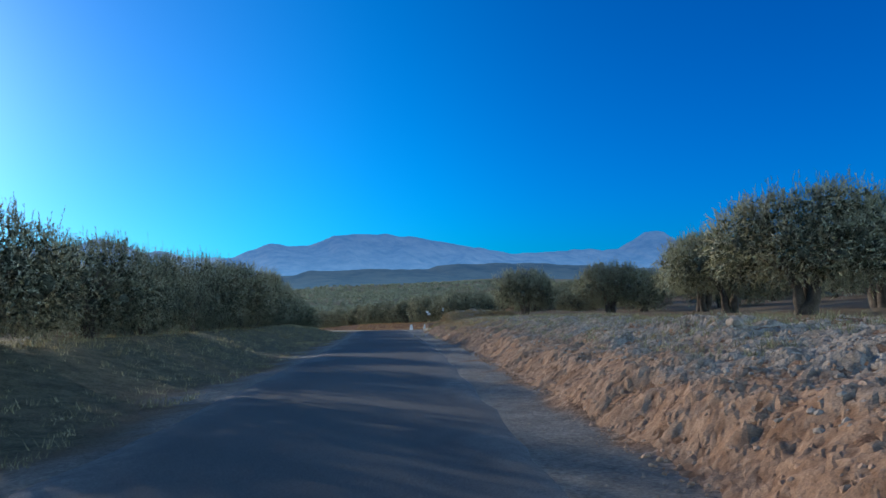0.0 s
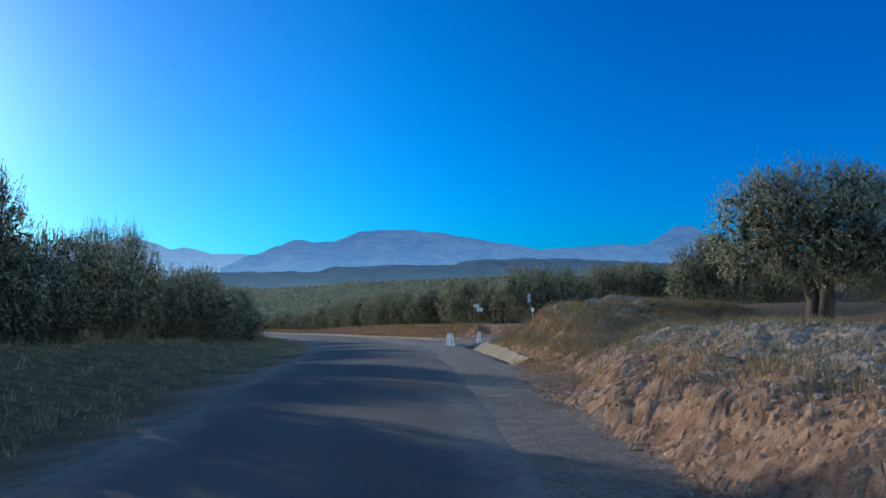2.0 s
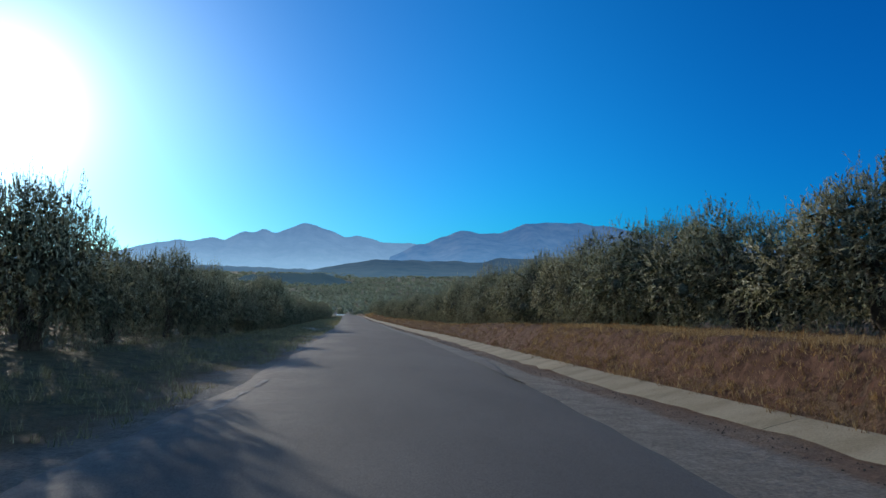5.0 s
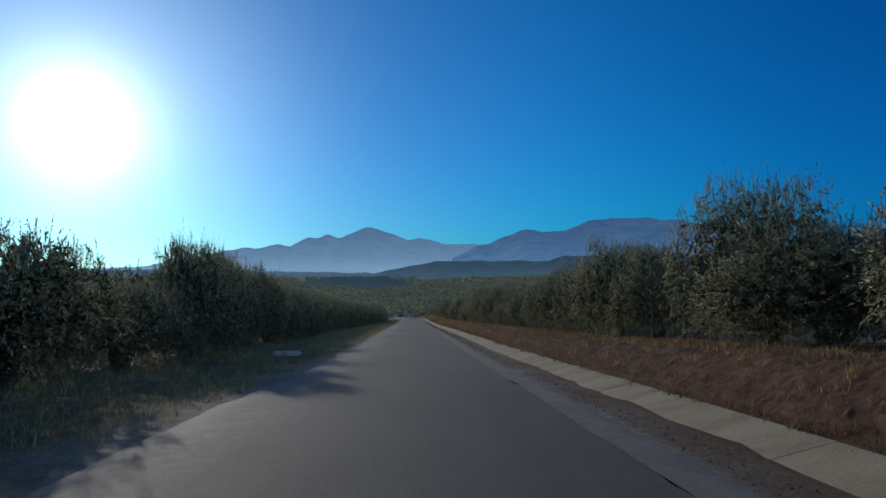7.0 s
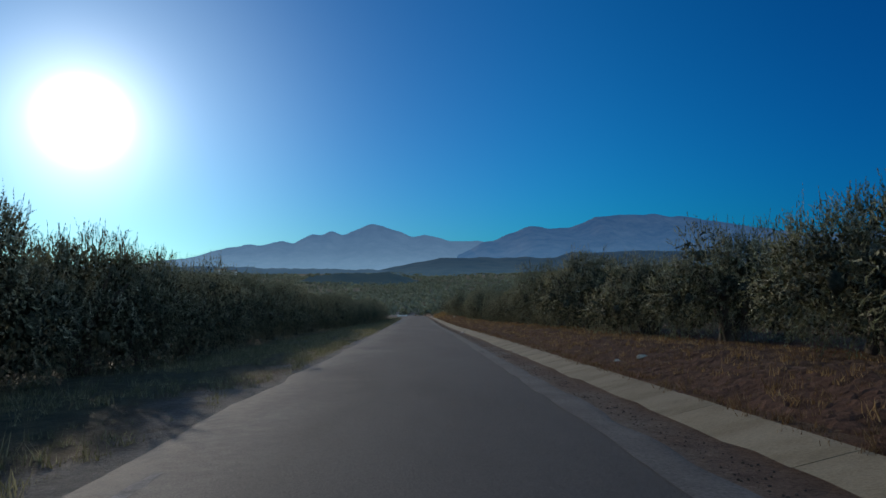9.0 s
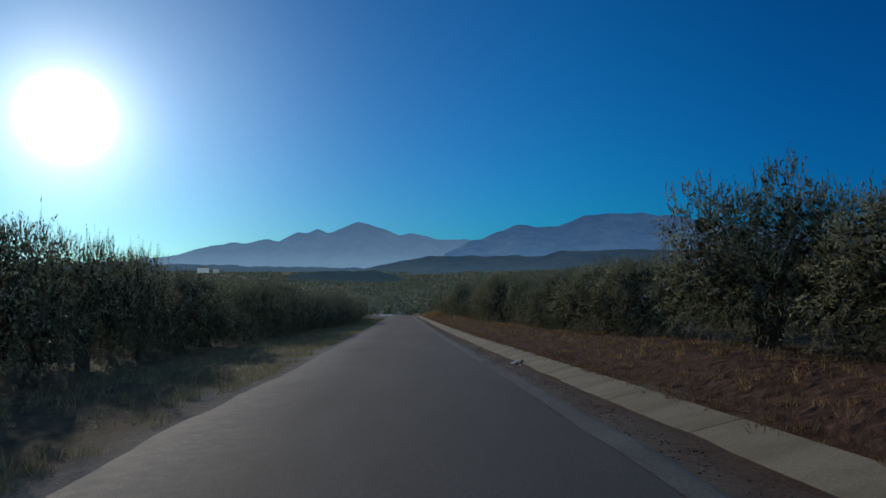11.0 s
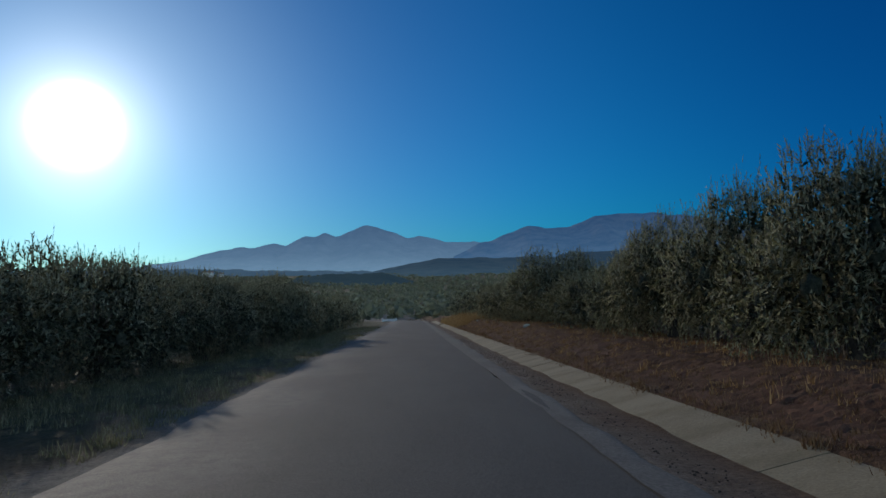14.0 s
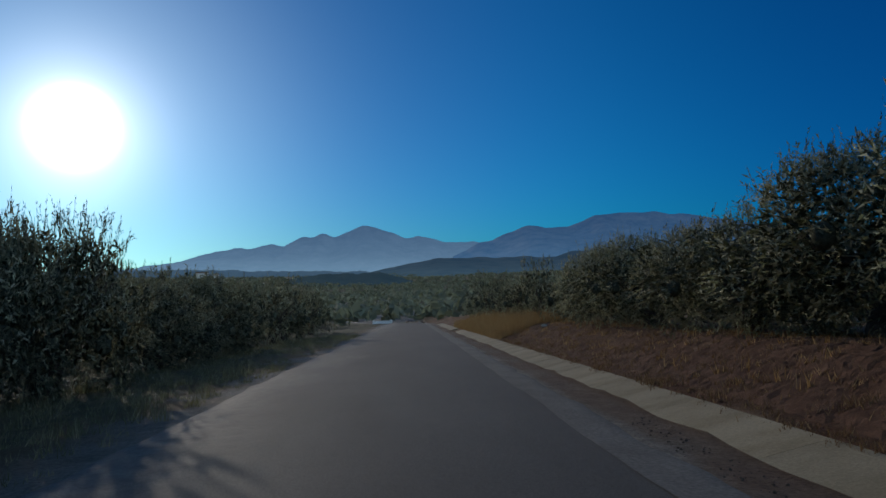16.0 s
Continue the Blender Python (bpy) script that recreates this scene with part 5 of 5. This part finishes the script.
def farmhouse(x, y, z, width, depth, height, turn, label):
    """A whitewashed house: walls, a pitched tiled roof with a chimney, a door and windows."""
    h = empty("farmhouse", pose(x, y, z, 0, 0, turn))
    wall = part("wall", bm_box(width, depth, height + 6, pose(0, 0, height / 2 - 3)), M_WHITE, h)
    bm = bmesh.new()
    o = 0.35
    pts = [(sx * (width / 2 + o), sy * (depth / 2 + o), height) for sx in (-1, 1) for sy in (-1, 1)] + [(sx * (width / 2 + o), 0, height + depth * 0.28) for sx in (-1, 1)]
    v = [bm.verts.new(q) for q in pts]
    for q in ((0, 2, 5, 4), (3, 1, 4, 5), (0, 4, 1), (2, 3, 5), (0, 1, 3, 2)):
        bm.faces.new([v[k] for k in q])
    bmesh.ops.recalc_face_normals(bm, faces=bm.faces[:])
    roof = part("roof", bm, M_TILE, h, "terracotta tiled roof")
    part("chimney", bm_box(0.7, 0.7, 1.6, pose(width * 0.28, 0, height + depth * 0.28)), M_WHITE, roof)
    n = max(2, int(width / 3.5))
    for k in range(n):
        wx = (k + 0.5) / n * width - width / 2
        if k == n // 2:
            part("door", bm_box(1.1, 0.12, 2.1, pose(wx, -depth / 2 - 0.02, 1.05)), M_DARK, h)
        else:
            part("window", bm_box(1.0, 0.12, 1.1, pose(wx, -depth / 2 - 0.02, height * 0.55)), M_DARK, h)
    tagged(h, label, "farmhouse", "farmhouses in the valley")


M_TILE = mat_two("roof_tile", (0.20, 0.09, 0.05), (0.34, 0.17, 0.10), 0.6, 0.9, 8, 0.03)
farmhouse(-435, 1885, 5, 26, 10, 7, 12, "white farm buildings below the hazy mountains")
farmhouse(-405, 1888, 4, 12, 8, 5, -10, "small white farm shed below the hazy mountains")


# ---- grass and weeds ----
def grass(name, spots, height, per, material, label, seed, lean=0.5, width=0.0055):
    rng = np.random.default_rng(seed)
    z = ground_level(spots[:, 0], spots[:, 1])
    n = len(spots)
    base = np.stack([spots[:, 0], spots[:, 1], z - 0.02], -1)[:, None] + np.concatenate([rng.normal(size=(n, per, 2)) * 0.06, np.zeros((n, per, 1))], -1)
    h = (height[0] + (height[1] - height[0]) * rng.random((n, 1)) ** 2) * (0.5 + 0.7 * rng.random((n, per)))
    tip = base + np.concatenate([rng.normal(size=(n, per, 2)) * lean * h[..., None] * 0.6, h[..., None]], -1)
    a = rng.uniform(0, 6.28, (n, per))
    w = width * (0.6 + 0.8 * rng.random((n, per)))[..., None] * np.stack([np.cos(a), np.sin(a), 0 * a], -1)
    v = np.stack([base - w, base + w, tip], 2).reshape(-1, 3)
    ob = mesh_object(name, v, np.arange(len(v)).reshape(-1, 3), material)
    return tagged(ob, label, name.replace("_", " "), kind="stuff")


def left_of(rng, n, y0, y1, d0, d1):
    p = along(rng, n, y0, y1, edge_left, 0, 0)
    p[:, 0] -= d0 + (d1 - d0) * rng.random(n)
    keep = fbm(p[:, 0] * 0.5, p[:, 1] * 0.35, 2, 55) > rng.uniform(-0.9, 0.5, n)
    return p[keep]


grng = np.random.default_rng(123)
p = along(grng, 15000, 84, 285, gutter_x, 0.85, 6.0, 1.4)
grass("dry_grass", p, (0.06, 0.16), 13, M_FIELD_GRASS, "short reddish dry grass on the bank above the gutter", 1, 0.6, 0.008)
p = along(grng, 5200, 82.5, 112, gutter_x, 0.95, 3.6)
grass("slope_grass", p, (0.06, 0.17), 13, M_DRY, "orange-brown dry grass on the bank at the junction", 16, 0.6, 0.0065)
p = along(grng, 3200, 85, 285, gutter_x, 1.5, 5.5)
grass("straw_strip", p, (0.09, 0.22), 12, M_DRY, "pale straw along the top of the bank", 11, 0.6, 0.010)
p = along(grng, 3200, 284, 316, gutter_x, 0.9, 5.0)
grass("tall_dry_grass", p, (0.3, 0.9), 14, M_DRY, "tall orange dry grass beside the road", 2, 0.35)
p = along(grng, 4200, 6, 66, edge_right, 2.6, 8.5)
grass("bank_weeds", p, (0.07, 0.24), 12, M_WEED, "grey-brown dry weeds on the stony bank", 3, 0.7, 0.008)
p = np.stack([grng.normal(17.6, 1.2, 200), grng.normal(35.2, 1.6, 200)], -1)
grass("tall_bank_grass", p, (0.14, 0.42), 12, M_WEED, "tall grey straw on the bank", 12, 0.4)
p = along(grng, 9500, 52, 68, first_gutter_x, 1.3, 9.0)
p = p[(p[:, 0] - 28.7) * 0.59 - (p[:, 1] - 67.6) * 0.807 > 0]
keep = fbm(p[:, 0] * 0.7, p[:, 1] * 0.7, 2, 57) > grng.uniform(-0.7, 0.4, len(p))
grass("heap_weeds", p[keep], (0.06, 0.34), 16, M_HEAPWEED, "grey-brown dry weeds on the heap beside the culvert", 17, 0.9, 0.006)
grass("heap_grass", p[~keep], (0.06, 0.22), 12, M_DRY, "dry straw on the heap beside the culvert", 13, 0.6, 0.007)
p = along(grng, 900, 28, 62, edge_right, 1.6, 4.0)
grass("bank_dry_grass", p, (0.1, 0.32), 13, M_DRY, "orange dry grass on the cut bank", 4)
grass("verge_weeds", left_of(grng, 14000, 95, 300, 0.3, 5.0), (0.06, 0.28), 15, M_WEED, "straggly green and straw weeds on the left verge", 5, 0.6, 0.007)
grass("pale_verge_grass", left_of(grng, 5200, 128, 262, 0.25, 4.6), (0.05, 0.22), 14, M_STRAW, "pale backlit straw and grass heads beside the asphalt", 15, 0.55, 0.006)
grass("shaded_weeds", left_of(grng, 11000, -8, 95, 0.6, 8.0), (0.04, 0.2), 12, M_WEED, "dark weeds under the left trees", 6, 0.7, 0.007)
k = grng.random(420)
p = np.stack([28.9 + 3.4 * k + grng.normal(0, 0.3, 420), 67.9 + 1.2 * k + grng.normal(0, 0.35, 420)], -1)
grass("track_weeds", p, (0.1, 0.34), 15, M_GREENWEED, "green weeds beside the culvert", 7)
